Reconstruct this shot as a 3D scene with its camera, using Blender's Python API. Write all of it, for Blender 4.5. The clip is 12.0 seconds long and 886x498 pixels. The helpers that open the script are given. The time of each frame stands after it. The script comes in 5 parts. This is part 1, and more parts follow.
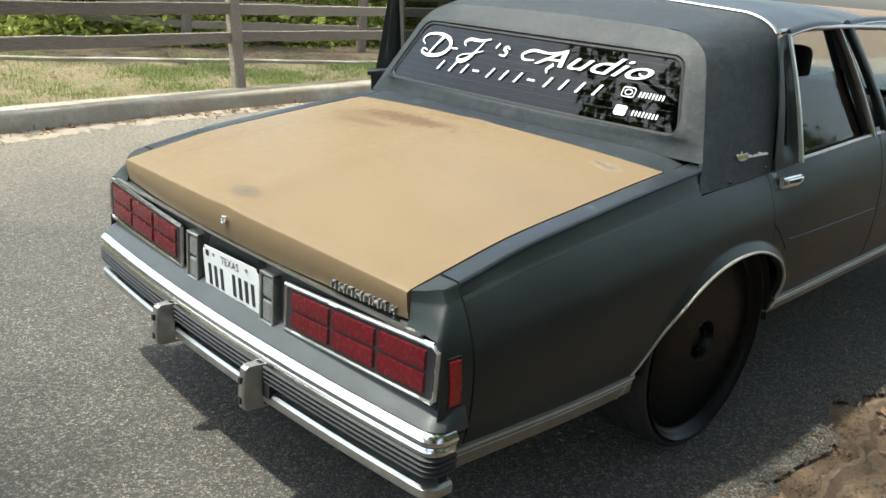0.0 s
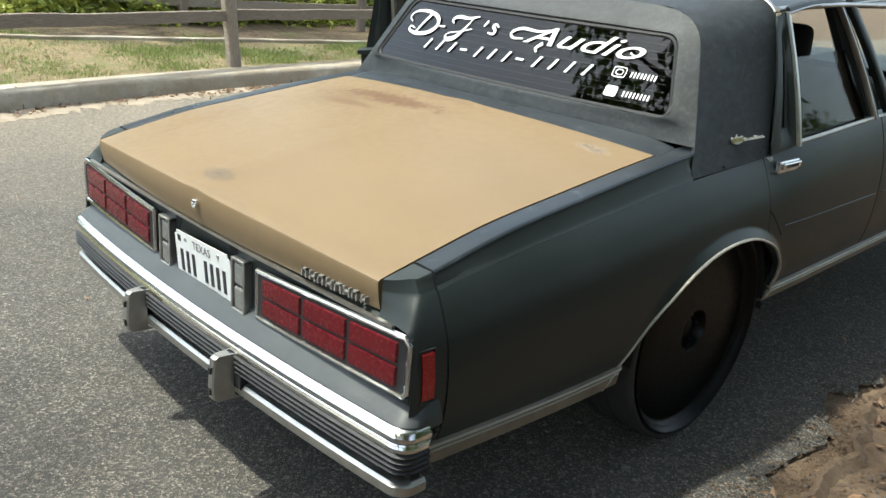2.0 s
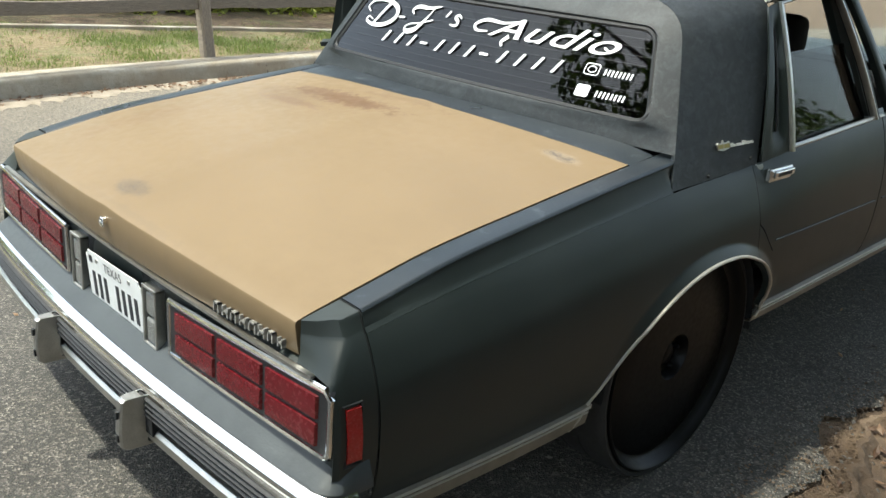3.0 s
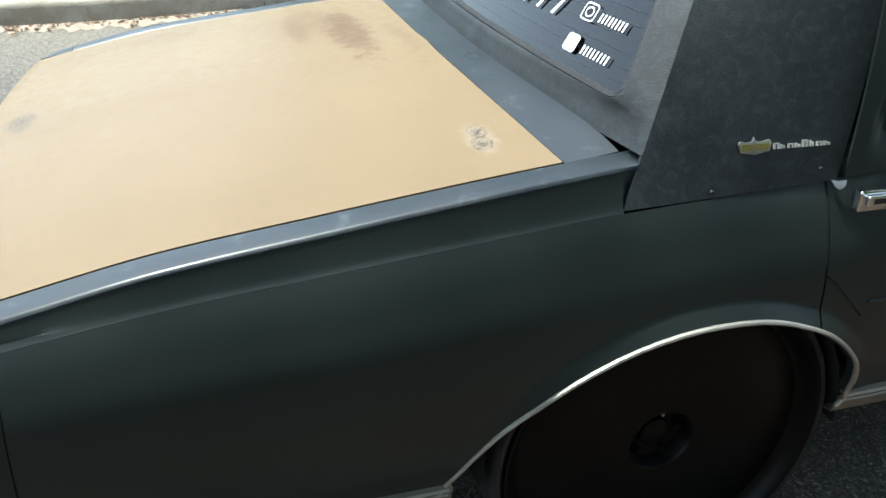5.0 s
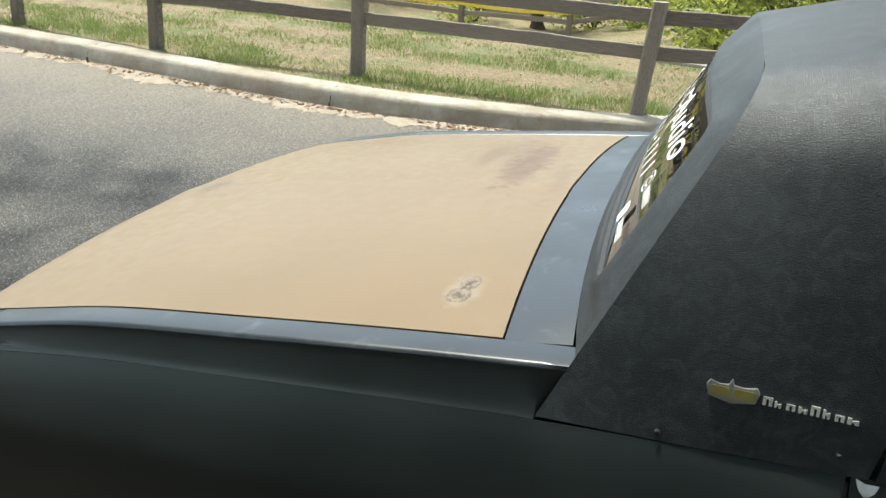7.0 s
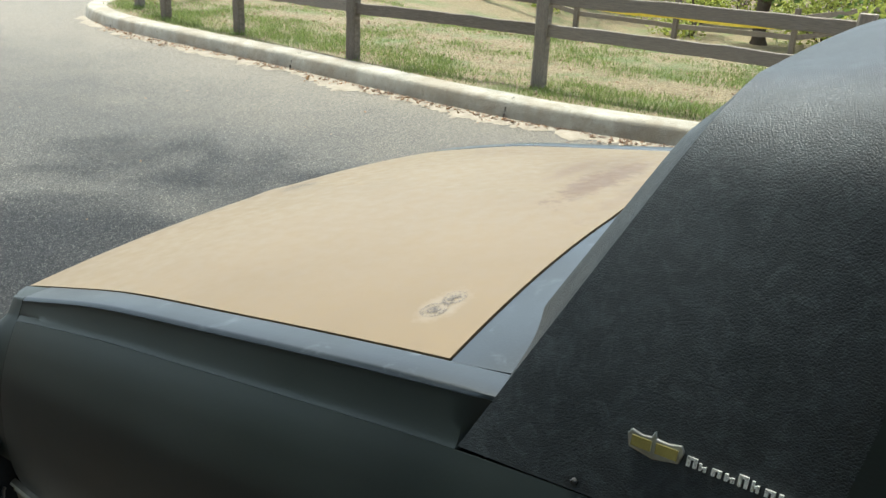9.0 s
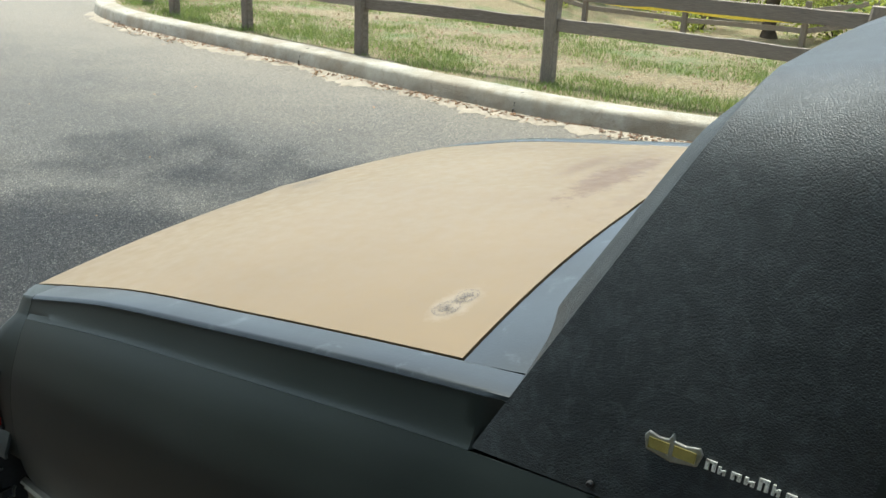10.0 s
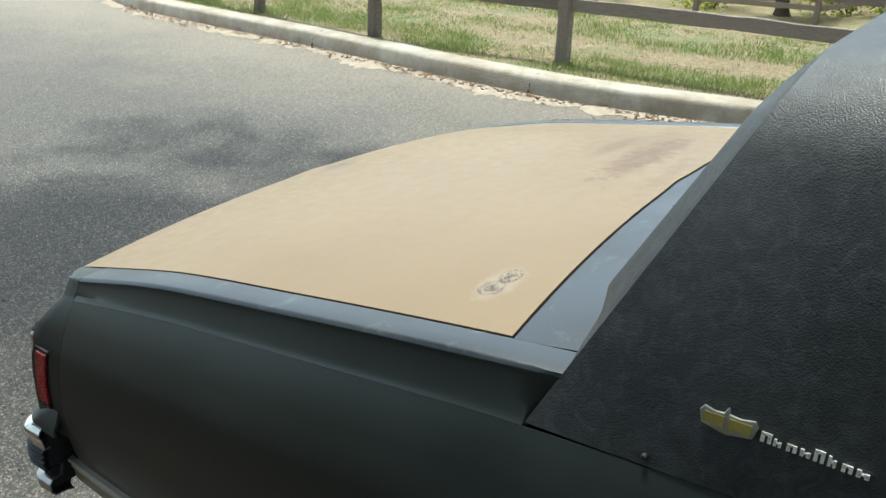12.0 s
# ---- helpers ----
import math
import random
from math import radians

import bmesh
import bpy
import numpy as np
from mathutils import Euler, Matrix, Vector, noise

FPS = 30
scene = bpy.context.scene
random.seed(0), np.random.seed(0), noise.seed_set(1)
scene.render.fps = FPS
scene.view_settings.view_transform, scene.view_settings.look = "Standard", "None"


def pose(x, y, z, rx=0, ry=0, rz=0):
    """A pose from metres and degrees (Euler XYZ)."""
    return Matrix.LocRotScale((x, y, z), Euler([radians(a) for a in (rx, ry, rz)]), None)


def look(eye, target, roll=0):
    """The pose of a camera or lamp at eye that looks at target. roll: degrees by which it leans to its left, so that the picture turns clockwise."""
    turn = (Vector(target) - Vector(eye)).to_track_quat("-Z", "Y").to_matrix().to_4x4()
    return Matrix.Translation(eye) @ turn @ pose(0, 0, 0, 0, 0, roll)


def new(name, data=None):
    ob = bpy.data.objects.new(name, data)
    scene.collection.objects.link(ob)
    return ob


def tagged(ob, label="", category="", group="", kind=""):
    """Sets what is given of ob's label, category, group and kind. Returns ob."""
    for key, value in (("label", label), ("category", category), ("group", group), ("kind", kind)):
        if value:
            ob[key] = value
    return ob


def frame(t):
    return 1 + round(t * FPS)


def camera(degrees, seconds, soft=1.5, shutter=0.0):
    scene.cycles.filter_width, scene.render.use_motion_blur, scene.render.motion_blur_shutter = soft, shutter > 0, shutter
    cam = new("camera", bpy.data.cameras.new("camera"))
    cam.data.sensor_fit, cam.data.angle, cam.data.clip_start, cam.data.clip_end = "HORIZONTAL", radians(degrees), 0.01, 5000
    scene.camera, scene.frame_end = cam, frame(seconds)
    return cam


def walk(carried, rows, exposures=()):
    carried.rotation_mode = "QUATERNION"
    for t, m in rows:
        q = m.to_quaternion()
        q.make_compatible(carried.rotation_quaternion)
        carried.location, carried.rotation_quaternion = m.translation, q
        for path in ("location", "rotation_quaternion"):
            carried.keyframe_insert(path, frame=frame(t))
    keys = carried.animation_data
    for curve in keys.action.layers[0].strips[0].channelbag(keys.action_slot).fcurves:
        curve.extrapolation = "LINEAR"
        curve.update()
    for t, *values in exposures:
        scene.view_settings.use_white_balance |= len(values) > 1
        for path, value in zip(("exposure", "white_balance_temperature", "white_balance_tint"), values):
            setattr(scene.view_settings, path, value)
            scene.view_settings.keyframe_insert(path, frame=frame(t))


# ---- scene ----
cam = camera(55.3, 12.0)
PATH = [
    (0, (2.032, -1.068, 1.425), (0.69, 0.278, 0.802), 4.7),
    (0.5, (2.016, -1.074, 1.42), (0.674, 0.267, 0.785), 4.8),
    (1, (2.001, -1.075, 1.419), (0.655, 0.255, 0.77), 4.8),
    (1.5, (1.994, -1.042, 1.417), (0.651, 0.286, 0.761), 4.8),
    (2, (2.012, -0.956, 1.413), (0.676, 0.376, 0.748), 4.9),
    (2.5, (1.972, -0.831, 1.412), (0.653, 0.509, 0.728), 4.9),
    (3, (1.882, -0.669, 1.41), (0.564, 0.667, 0.72), 5.0),
    (3.2, (1.88, -0.589, 1.409), (0.559, 0.742, 0.714), 5.0),
    (4.8, (1.912, 0.4, 1.466), (0.258, 0.977, 0.5), 2.5),
    (5, (1.95, 0.539, 1.441), (0.266, 1.085, 0.51), 2.3),
    (5.2, (1.971, 0.629, 1.442), (0.263, 1.148, 0.54), 3.1),
    (5.5, (1.999, 0.789, 1.444), (0.211, 1.047, 0.585), 4.8),
    (5.7, (2.003, 0.876, 1.454), (0.205, 1.025, 0.589), 4.3),
    (6, (1.965, 0.99, 1.447), (0.16, 1.021, 0.586), 4.2),
    (6.2, (1.928, 1.062, 1.45), (0.115, 0.985, 0.607), 3.8),
    (6.5, (1.861, 1.174, 1.46), (0.045, 0.867, 0.68), 4.3),
    (6.8, (1.812, 1.29, 1.461), (0.01, 0.845, 0.715), 4.0),
    (7, (1.801, 1.38, 1.46), (0.019, 0.826, 0.741), 4.1),
    (7.3, (1.776, 1.503, 1.464), (0.059, 0.737, 0.78), 3.4),
    (7.5, (1.781, 1.555, 1.471), (0.13, 0.661, 0.782), 3.6),
    (7.7, (1.767, 1.577, 1.472), (0.162, 0.616, 0.766), 3.4),
    (9.3, (1.567, 1.679, 1.451), (-0.006, 0.676, 0.731), 2.7),
    (9.5, (1.563, 1.675, 1.451), (-0.006, 0.669, 0.728), 2.6),
    (10, (1.578, 1.66, 1.451), (0.015, 0.646, 0.722), 2.5),
    (10.5, (1.603, 1.638, 1.45), (0.052, 0.614, 0.71), 2.2),
    (11, (1.619, 1.624, 1.451), (0.081, 0.592, 0.698), 2.1),
    (11.5, (1.624, 1.623, 1.453), (0.09, 0.593, 0.689), 2.0),
    (12, (1.628, 1.627, 1.456), (0.09, 0.605, 0.687), 1.9),
]
walk(cam, [(t, look(eye, target, roll)) for t, eye, target, roll in PATH], [(0, 1.56, 6450, 1), (3, 1.56, 6450, 1), (5, 1.80, 5900, -1), (5.5, 1.9, 5850, -1), (6, 1.7, 6250, 1), (6.5, 1.50, 6400, 1), (7.5, 1.40, 6400, 1), (9.5, 1.36, 6150, -2), (12, 1.38, 6150, -2)])


# ---- world and light ----
SUN_ELEV, SUN_AZ = radians(69), radians(-132)   # a veiled sun high behind the car, azimuth from +x towards +y
world = bpy.data.worlds.new("sky")
scene.world = world
world.use_nodes = True
sky = world.node_tree.nodes.new("ShaderNodeTexSky")
sky.sky_type = 'NISHITA'
sky.sun_disc = False
sky.sun_elevation = SUN_ELEV
sky.sun_rotation = radians(90) - SUN_AZ
sky.dust_density = 3.0
haze = world.node_tree.nodes.new("ShaderNodeHueSaturation")
haze.inputs["Saturation"].default_value = 0.65
world.node_tree.links.new(sky.outputs[0], haze.inputs["Color"])
world.node_tree.links.new(haze.outputs[0], world.node_tree.nodes["Background"].inputs[0])
world.node_tree.nodes["Background"].inputs[1].default_value = 0.15
sun = new("sun", bpy.data.lights.new("sun", 'SUN'))
sun.data.energy, sun.data.angle, sun.data.color = 2.4, radians(2.0), (1.0, 0.96, 0.88)
sun.matrix_world = look((20 * math.cos(SUN_AZ), 20 * math.sin(SUN_AZ), 20 * math.tan(SUN_ELEV)), (0, 0, 0))


# ---- materials ----
def material(name, build):
    m = bpy.data.materials.new(name)
    m.use_nodes = True
    nt = m.node_tree
    b = nt.nodes["Principled BSDF"]
    build(nt, b)
    return m


def add(nt, kind, **values):
    n = nt.nodes.new(kind)
    for key, v in values.items():
        n.inputs[key.replace("_", " ")].default_value = v
    return n


def noise_tex(nt, scale, detail=4.0, rough=0.55, distortion=0.0):
    c = nt.nodes.new("ShaderNodeTexCoord")
    n = add(nt, "ShaderNodeTexNoise", Scale=scale, Detail=detail, Roughness=rough, Distortion=distortion)
    nt.links.new(c.outputs["Object"], n.inputs["Vector"])
    return n.outputs["Fac"]


def ramp(nt, fac, stops):
    r = nt.nodes.new("ShaderNodeValToRGB")
    e = r.color_ramp.elements
    e[0].position, e[0].color = stops[0][0], (*stops[0][1], 1)
    e[1].position, e[1].color = stops[-1][0], (*stops[-1][1], 1)
    for p, c in stops[1:-1]:
        k = e.new(p)
        k.color = (*c, 1)
    nt.links.new(fac, r.inputs[0])
    return r.outputs[0]


def mixed(nt, fac, a, b):
    m = nt.nodes.new("ShaderNodeMix")
    m.data_type = 'RGBA'
    for sock, v in ((m.inputs[0], fac), (m.inputs[6], a), (m.inputs[7], b)):
        if isinstance(v, (int, float)):
            sock.default_value = v
        elif isinstance(v, tuple):
            sock.default_value = (*v, 1)
        else:
            nt.links.new(v, sock)
    return m.outputs[2]


def grey(v):
    return (v, v, v)


def bump(nt, b, height, strength=0.3, distance=0.01):
    n = add(nt, "ShaderNodeBump", Strength=strength, Distance=distance)
    nt.links.new(height, n.inputs["Height"])
    nt.links.new(n.outputs[0], b.inputs["Normal"])


def plain(name, color, rough=0.5, metal=0.0, vary=0.25, scale=12.0, relief=0.0, relief_scale=200.0, coat=0.0):
    """A surface of one hue with stains at two scales and rougher and smoother spots."""
    def build(nt, b):
        big = noise_tex(nt, scale)
        small = noise_tex(nt, scale * 9, 6)
        dark = tuple(c * (1 - vary) for c in color)
        light = tuple(min(1, c * (1 + vary)) for c in color)
        one = ramp(nt, big, [(0.3, dark), (0.7, light)])
        two = ramp(nt, small, [(0.3, dark), (0.7, light)])
        nt.links.new(mixed(nt, 0.4, one, two), b.inputs["Base Color"])
        nt.links.new(ramp(nt, small, [(0.3, grey(max(0.02, rough - 0.08))), (0.7, grey(min(1, rough + 0.08)))]), b.inputs["Roughness"])
        b.inputs["Metallic"].default_value = metal
        b.inputs["Coat Weight"].default_value = coat
        if relief:
            bump(nt, b, noise_tex(nt, relief_scale, 5), relief, 0.004)
    return material(name, build)


def glass_mat(name, tint, rough=0.02):
    def build(nt, b):
        b.inputs["Base Color"].default_value = (*tint, 1)
        b.inputs["Roughness"].default_value = rough
        b.inputs["Transmission Weight"].default_value = 1.0
        b.inputs["IOR"].default_value = 1.45
    return material(name, build)


def tan_paint(nt, b):
    broad = noise_tex(nt, 2.2, 3)
    fine = noise_tex(nt, 30, 6)
    rgb = ramp(nt, broad, [(0.3, (0.178, 0.124, 0.068)), (0.7, (0.208, 0.147, 0.083))])
    rgb = mixed(nt, 0.25, rgb, ramp(nt, fine, [(0.3, (0.168, 0.117, 0.064)), (0.7, (0.216, 0.153, 0.087))]))
    c = nt.nodes.new("ShaderNodeTexCoord")

    def spot(x, y, sx, sy, edge, strength, colour, ragged, wild=0.9):
        nonlocal rgb
        m = nt.nodes.new("ShaderNodeMapping")
        m.vector_type = 'TEXTURE'
        m.inputs["Location"].default_value = (x, y, 0.9)
        m.inputs["Scale"].default_value = (sx, sy, 4)
        nt.links.new(c.outputs["Object"], m.inputs["Vector"])
        d = nt.nodes.new("ShaderNodeVectorMath")
        d.operation = 'LENGTH'
        nt.links.new(m.outputs[0], d.inputs[0])
        n = noise_tex(nt, ragged, 5, 0.7)
        s = nt.nodes.new("ShaderNodeMath")
        s.operation = 'MULTIPLY_ADD'
        nt.links.new(n, s.inputs[0])
        s.inputs[1].default_value = wild
        nt.links.new(d.outputs["Value"], s.inputs[2])
        q = nt.nodes.new("ShaderNodeMath")
        q.operation = 'MULTIPLY'
        q.inputs[1].default_value = 0.25
        nt.links.new(s.outputs[0], q.inputs[0])
        k = ramp(nt, q.outputs[0], [(edge / 4, grey(strength)), (edge / 4 + 0.09, grey(0))])
        rgb = mixed(nt, k, rgb, colour)
    # scorched rings, rust and worn patches of the lid
    spot(0.585, 1.043, 0.085, 0.042, 0.95, 0.3, (0.33, 0.29, 0.24), 40)
    spot(-0.03, 0.185, 0.095, 0.046, 0.95, 0.5, (0.105, 0.08, 0.06), 70)
    spot(-0.24, 0.96, 0.34, 0.070, 1.60, 0.70, (0.105, 0.052, 0.026), 26, 2.2)
    spot(-0.32, 0.84, 0.24, 0.045, 1.5, 0.55, (0.115, 0.060, 0.03), 30, 2.2)
    spot(-0.05, 1.07, 0.34, 0.04, 1.4, 0.35, (0.13, 0.078, 0.042), 24, 2.2)
    spot(-0.45, 0.90, 0.24, 0.09, 1.45, 0.45, (0.135, 0.085, 0.045), 15, 2.2)
    spot(-0.55, 0.45, 0.12, 0.30, 1.45, 0.4, (0.16, 0.100, 0.052), 9, 2.2)
    spot(0.1, 0.12, 0.6, 0.03, 1.2, 0.3, (0.15, 0.11, 0.07), 20, 2.2)
    nt.links.new(rgb, b.inputs["Base Color"])
    nt.links.new(ramp(nt, fine, [(0.3, grey(0.33)), (0.7, grey(0.44))]), b.inputs["Roughness"])
    b.inputs["Specular IOR Level"].default_value = 0.20
    bump(nt, b, broad, 0.12, 0.01)


TAN = material("tan_paint", tan_paint)


def black_paint(nt, b):
    broad = noise_tex(nt, 3, 4)
    fine = noise_tex(nt, 45, 6, 0.7)
    rgb = ramp(nt, broad, [(0.3, (0.0140, 0.0190, 0.0180)), (0.7, (0.0205, 0.0265, 0.0248))])
    rgb = mixed(nt, ramp(nt, fine, [(0.62, grey(0)), (0.8, grey(0.30))]), rgb, (0.040, 0.044, 0.048))
    nt.links.new(rgb, b.inputs["Base Color"])
    nt.links.new(ramp(nt, broad, [(0.3, grey(0.36)), (0.7, grey(0.48))]), b.inputs["Roughness"])
    b.inputs["Specular IOR Level"].default_value = 0.42
    bump(nt, b, noise_tex(nt, 250, 3), 0.08, 0.002)


BLACK = material("satin_black_paint", black_paint)


def worn_sheen_paint(nt, b):
    """Black paint rubbed thin and whitish in patches; its pale tone also stands in for sky sheen."""
    black_paint(nt, b)
    rub = ramp(nt, noise_tex(nt, 16, 6, 0.7, 0.6), [(0.58, grey(0)), (0.74, grey(0.28))])
    rgb = mixed(nt, rub, (0.016, 0.021, 0.026), (0.20, 0.23, 0.25))
    nt.links.new(rgb, b.inputs["Base Color"])
    nt.links.new(ramp(nt, noise_tex(nt, 5, 4), [(0.3, grey(0.26)), (0.7, grey(0.40))]), b.inputs["Roughness"])
    b.inputs["Specular IOR Level"].default_value = 0.45


WORN_SHEEN = material("worn_sheen_black_paint", worn_sheen_paint)
JOINT = plain("kerb_joint", (0.11, 0.095, 0.08), 0.9)
WIRE = plain("heating_wire_metal", (0.035, 0.035, 0.038), 0.5, 0.0)
# pale greys with the brightness that chrome reflects put into the colour
BRIGHT = plain("bright_badge_metal", (0.72, 0.71, 0.68), 0.3, 0.4, 0.1, 60)
NAMEPLATE = plain("nameplate_sheen_grey", (0.30, 0.29, 0.27), 0.35, 0.3)


def vinyl_mat(nt, b):
    broad = noise_tex(nt, 5, 4)
    c = nt.nodes.new("ShaderNodeTexCoord")
    v = add(nt, "ShaderNodeTexVoronoi", Scale=330.0)
    v.feature = 'DISTANCE_TO_EDGE'
    nt.links.new(c.outputs["Object"], v.inputs["Vector"])
    rgb = ramp(nt, broad, [(0.3, (0.008, 0.0105, 0.0118)), (0.7, (0.018, 0.022, 0.0245))])
    rgb = mixed(nt, ramp(nt, noise_tex(nt, 42, 7, 0.75, 0.8), [(0.48, grey(0)), (0.68, grey(0.55))]), rgb, (0.050, 0.057, 0.061))
    rgb = mixed(nt, ramp(nt, noise_tex(nt, 11, 6, 0.7, 1.5), [(0.50, grey(0)), (0.68, grey(0.5))]), rgb, (0.036, 0.043, 0.048))
    nt.links.new(rgb, b.inputs["Base Color"])
    nt.links.new(ramp(nt, broad, [(0.35, grey(0.46)), (0.7, grey(0.60))]), b.inputs["Roughness"])
    b.inputs["Specular IOR Level"].default_value = 0.42
    h = mixed(nt, 0.5, ramp(nt, v.outputs["Distance"], [(0.0, grey(0)), (0.25, grey(1))]), ramp(nt, noise_tex(nt, 55, 7, 0.7, 1.2), [(0.2, grey(0)), (0.8, grey(1))]))
    bump(nt, b, h, 0.27, 0.0035)


VINYL = material("grained_black_vinyl", vinyl_mat)
CHROME = plain("chrome", (0.78, 0.78, 0.77), 0.12, 1.0, 0.06, 20)
DULL = plain("dull_bright_metal", (0.5, 0.49, 0.46), 0.38, 1.0, 0.2, 25)
RUBBER = plain("black_rubber", (0.014, 0.014, 0.015), 0.6, 0, 0.3, 15, 0.2)
TYRE = plain("tyre_rubber", (0.02, 0.019, 0.018), 0.7, 0, 0.35, 20, 0.3)
DISC = plain("black_wheel_disc", (0.0035, 0.0034, 0.0034), 0.38, 0, 0.3, 6)
FILLER = plain("grey_black_plastic", (0.040, 0.045, 0.046), 0.42, 0, 0.25, 9, 0.1)
# near-black for hollow parts; in gaps it stands in for shade
DARK = plain("dark_cavity", (0.008, 0.008, 0.008), 0.9, 0, 0.3, 10)
ARCH_METAL = plain("weathered_arch_metal", (0.45, 0.42, 0.365), 0.42, 0.6, 0.15, 30)
TRIM_LOW = plain("weathered_rocker_metal", (0.24, 0.215, 0.175), 0.5, 0.6, 0.25, 14)
RED = plain("dark_red_lens", (0.105, 0.0045, 0.008), 0.25, 0, 0.10, 12, 0.0, 120, 0.2)
RED_LIGHT = plain("red_marker_lens", (0.30, 0.012, 0.012), 0.25, 0, 0.15, 25, 0.1, 300, 0.2)
CLEAR = plain("grey_reverse_lens", (0.22, 0.22, 0.21), 0.25, 0.3, 0.2, 30, 0.3, 260)
PLATE = plain("white_plate", (0.72, 0.72, 0.70), 0.4, 0, 0.06, 30)
INK = plain("plate_ink", (0.02, 0.02, 0.025), 0.5, 0, 0.1)
WHITE = plain("white_decal", (0.82, 0.82, 0.82), 0.5, 0, 0.04)
SCORCH = plain("scorched_paint", (0.11, 0.09, 0.082), 0.7)
GOLD = plain("gold_badge", (0.30, 0.245, 0.075), 0.38, 0.3, 0.2, 60)
DISC.node_tree.nodes["Principled BSDF"].inputs["Specular IOR Level"].default_value = 0.14
CLOTH = plain("dark_interior_cloth", (0.018, 0.016, 0.015), 0.9, 0, 0.3, 15, 0.3)
TINT = glass_mat("tinted_glass", (0.03, 0.036, 0.042))
SIDEGLASS = glass_mat("side_window_glass", (0.22, 0.24, 0.24))
SIDEGLASS.node_tree.nodes["Principled BSDF"].inputs["IOR"].default_value = 1.22
CLEARGLASS = glass_mat("clear_glass", (0.75, 0.8, 0.78))


def asphalt_mat(nt, b):
    c = nt.nodes.new("ShaderNodeTexCoord")
    v = add(nt, "ShaderNodeTexVoronoi", Scale=190.0)
    nt.links.new(c.outputs["Object"], v.inputs["Vector"])
    w = add(nt, "ShaderNodeTexVoronoi", Scale=130.0)
    nt.links.new(c.outputs["Object"], w.inputs["Vector"])
    stone = ramp(nt, v.outputs["Color"], [(0.30, (0.026, 0.025, 0.023)), (0.58, (0.044, 0.041, 0.036)), (0.70, (0.090, 0.080, 0.066)), (0.82, (0.31, 0.28, 0.235))])
    # larger pale pebbles, and pits between them
    stone = mixed(nt, ramp(nt, w.outputs["Color"], [(0.62, grey(0)), (0.74, grey(0.4))]), stone, (0.22, 0.195, 0.16))
    stone = mixed(nt, ramp(nt, w.outputs["Color"], [(0.30, grey(0.6)), (0.40, grey(0))]), stone, (0.020, 0.019, 0.018))
    dustf = noise_tex(nt, 0.5, 5, 0.6, 0.4)
    rgb = mixed(nt, ramp(nt, dustf, [(0.35, grey(0.0)), (0.75, grey(0.30))]), stone, (0.130, 0.108, 0.080))
    rgb = mixed(nt, ramp(nt, noise_tex(nt, 6, 5), [(0.35, grey(0)), (0.75, grey(0.30))]), rgb, (0.07, 0.068, 0.066))
    # sand and dust trodden towards the kerb
    m = nt.nodes.new("ShaderNodeSeparateXYZ")
    nt.links.new(c.outputs["Object"], m.inputs[0])
    s = nt.nodes.new("ShaderNodeMath")
    s.operation = 'MULTIPLY_ADD'
    nt.links.new(noise_tex(nt, 1.1, 6, 0.65), s.inputs[0])
    s.inputs[1].default_value = 2.6
    nt.links.new(m.outputs["X"], s.inputs[2])
    k = nt.nodes.new("ShaderNodeMapRange")
    k.inputs["From Min"].default_value, k.inputs["From Max"].default_value = -0.9, -3.6
    k.inputs["To Min"].default_value, k.inputs["To Max"].default_value = 0.0, 0.72
    nt.links.new(s.outputs[0], k.inputs["Value"])
    rgb = mixed(nt, k.outputs[0], rgb, (0.30, 0.252, 0.188))
    # stones standing out of the dust, and clotted darker tar
    rgb = mixed(nt, ramp(nt, w.outputs["Color"], [(0.34, grey(0.5)), (0.46, grey(0))]), rgb, (0.045, 0.042, 0.037))
    rgb = mixed(nt, ramp(nt, noise_tex(nt, 34, 6, 0.75), [(0.40, grey(0.55)), (0.56, grey(0))]), rgb, (0.042, 0.040, 0.036))
    rgb = mixed(nt, ramp(nt, noise_tex(nt, 48, 5, 0.75, 0.3), [(0.60, grey(0)), (0.72, grey(0.5))]), rgb, (0.30, 0.265, 0.21))
    nt.links.new(rgb, b.inputs["Base Color"])
    b.inputs["Roughness"].default_value = 0.85
    bump(nt, b, mixed(nt, 0.5, v.outputs["Distance"], w.outputs["Distance"]), 0.8, 0.008)


ASPHALT = material("worn_asphalt", asphalt_mat)


def dirt_mat(nt, b):
    rgb = ramp(nt, noise_tex(nt, 3.5, 7, 0.65), [(0.3, (0.055, 0.036, 0.023)), (0.5, (0.125, 0.083, 0.051)), (0.70, (0.22, 0.153, 0.098))])
    rgb = mixed(nt, ramp(nt, noise_tex(nt, 60, 6, 0.7), [(0.55, grey(0)), (0.75, grey(0.7))]), rgb, (0.09, 0.06, 0.04))
    nt.links.new(rgb, b.inputs["Base Color"])
    b.inputs["Roughness"].default_value = 0.95
    bump(nt, b, noise_tex(nt, 45, 7, 0.7), 0.8, 0.02)


DIRT = material("reddish_dirt", dirt_mat)


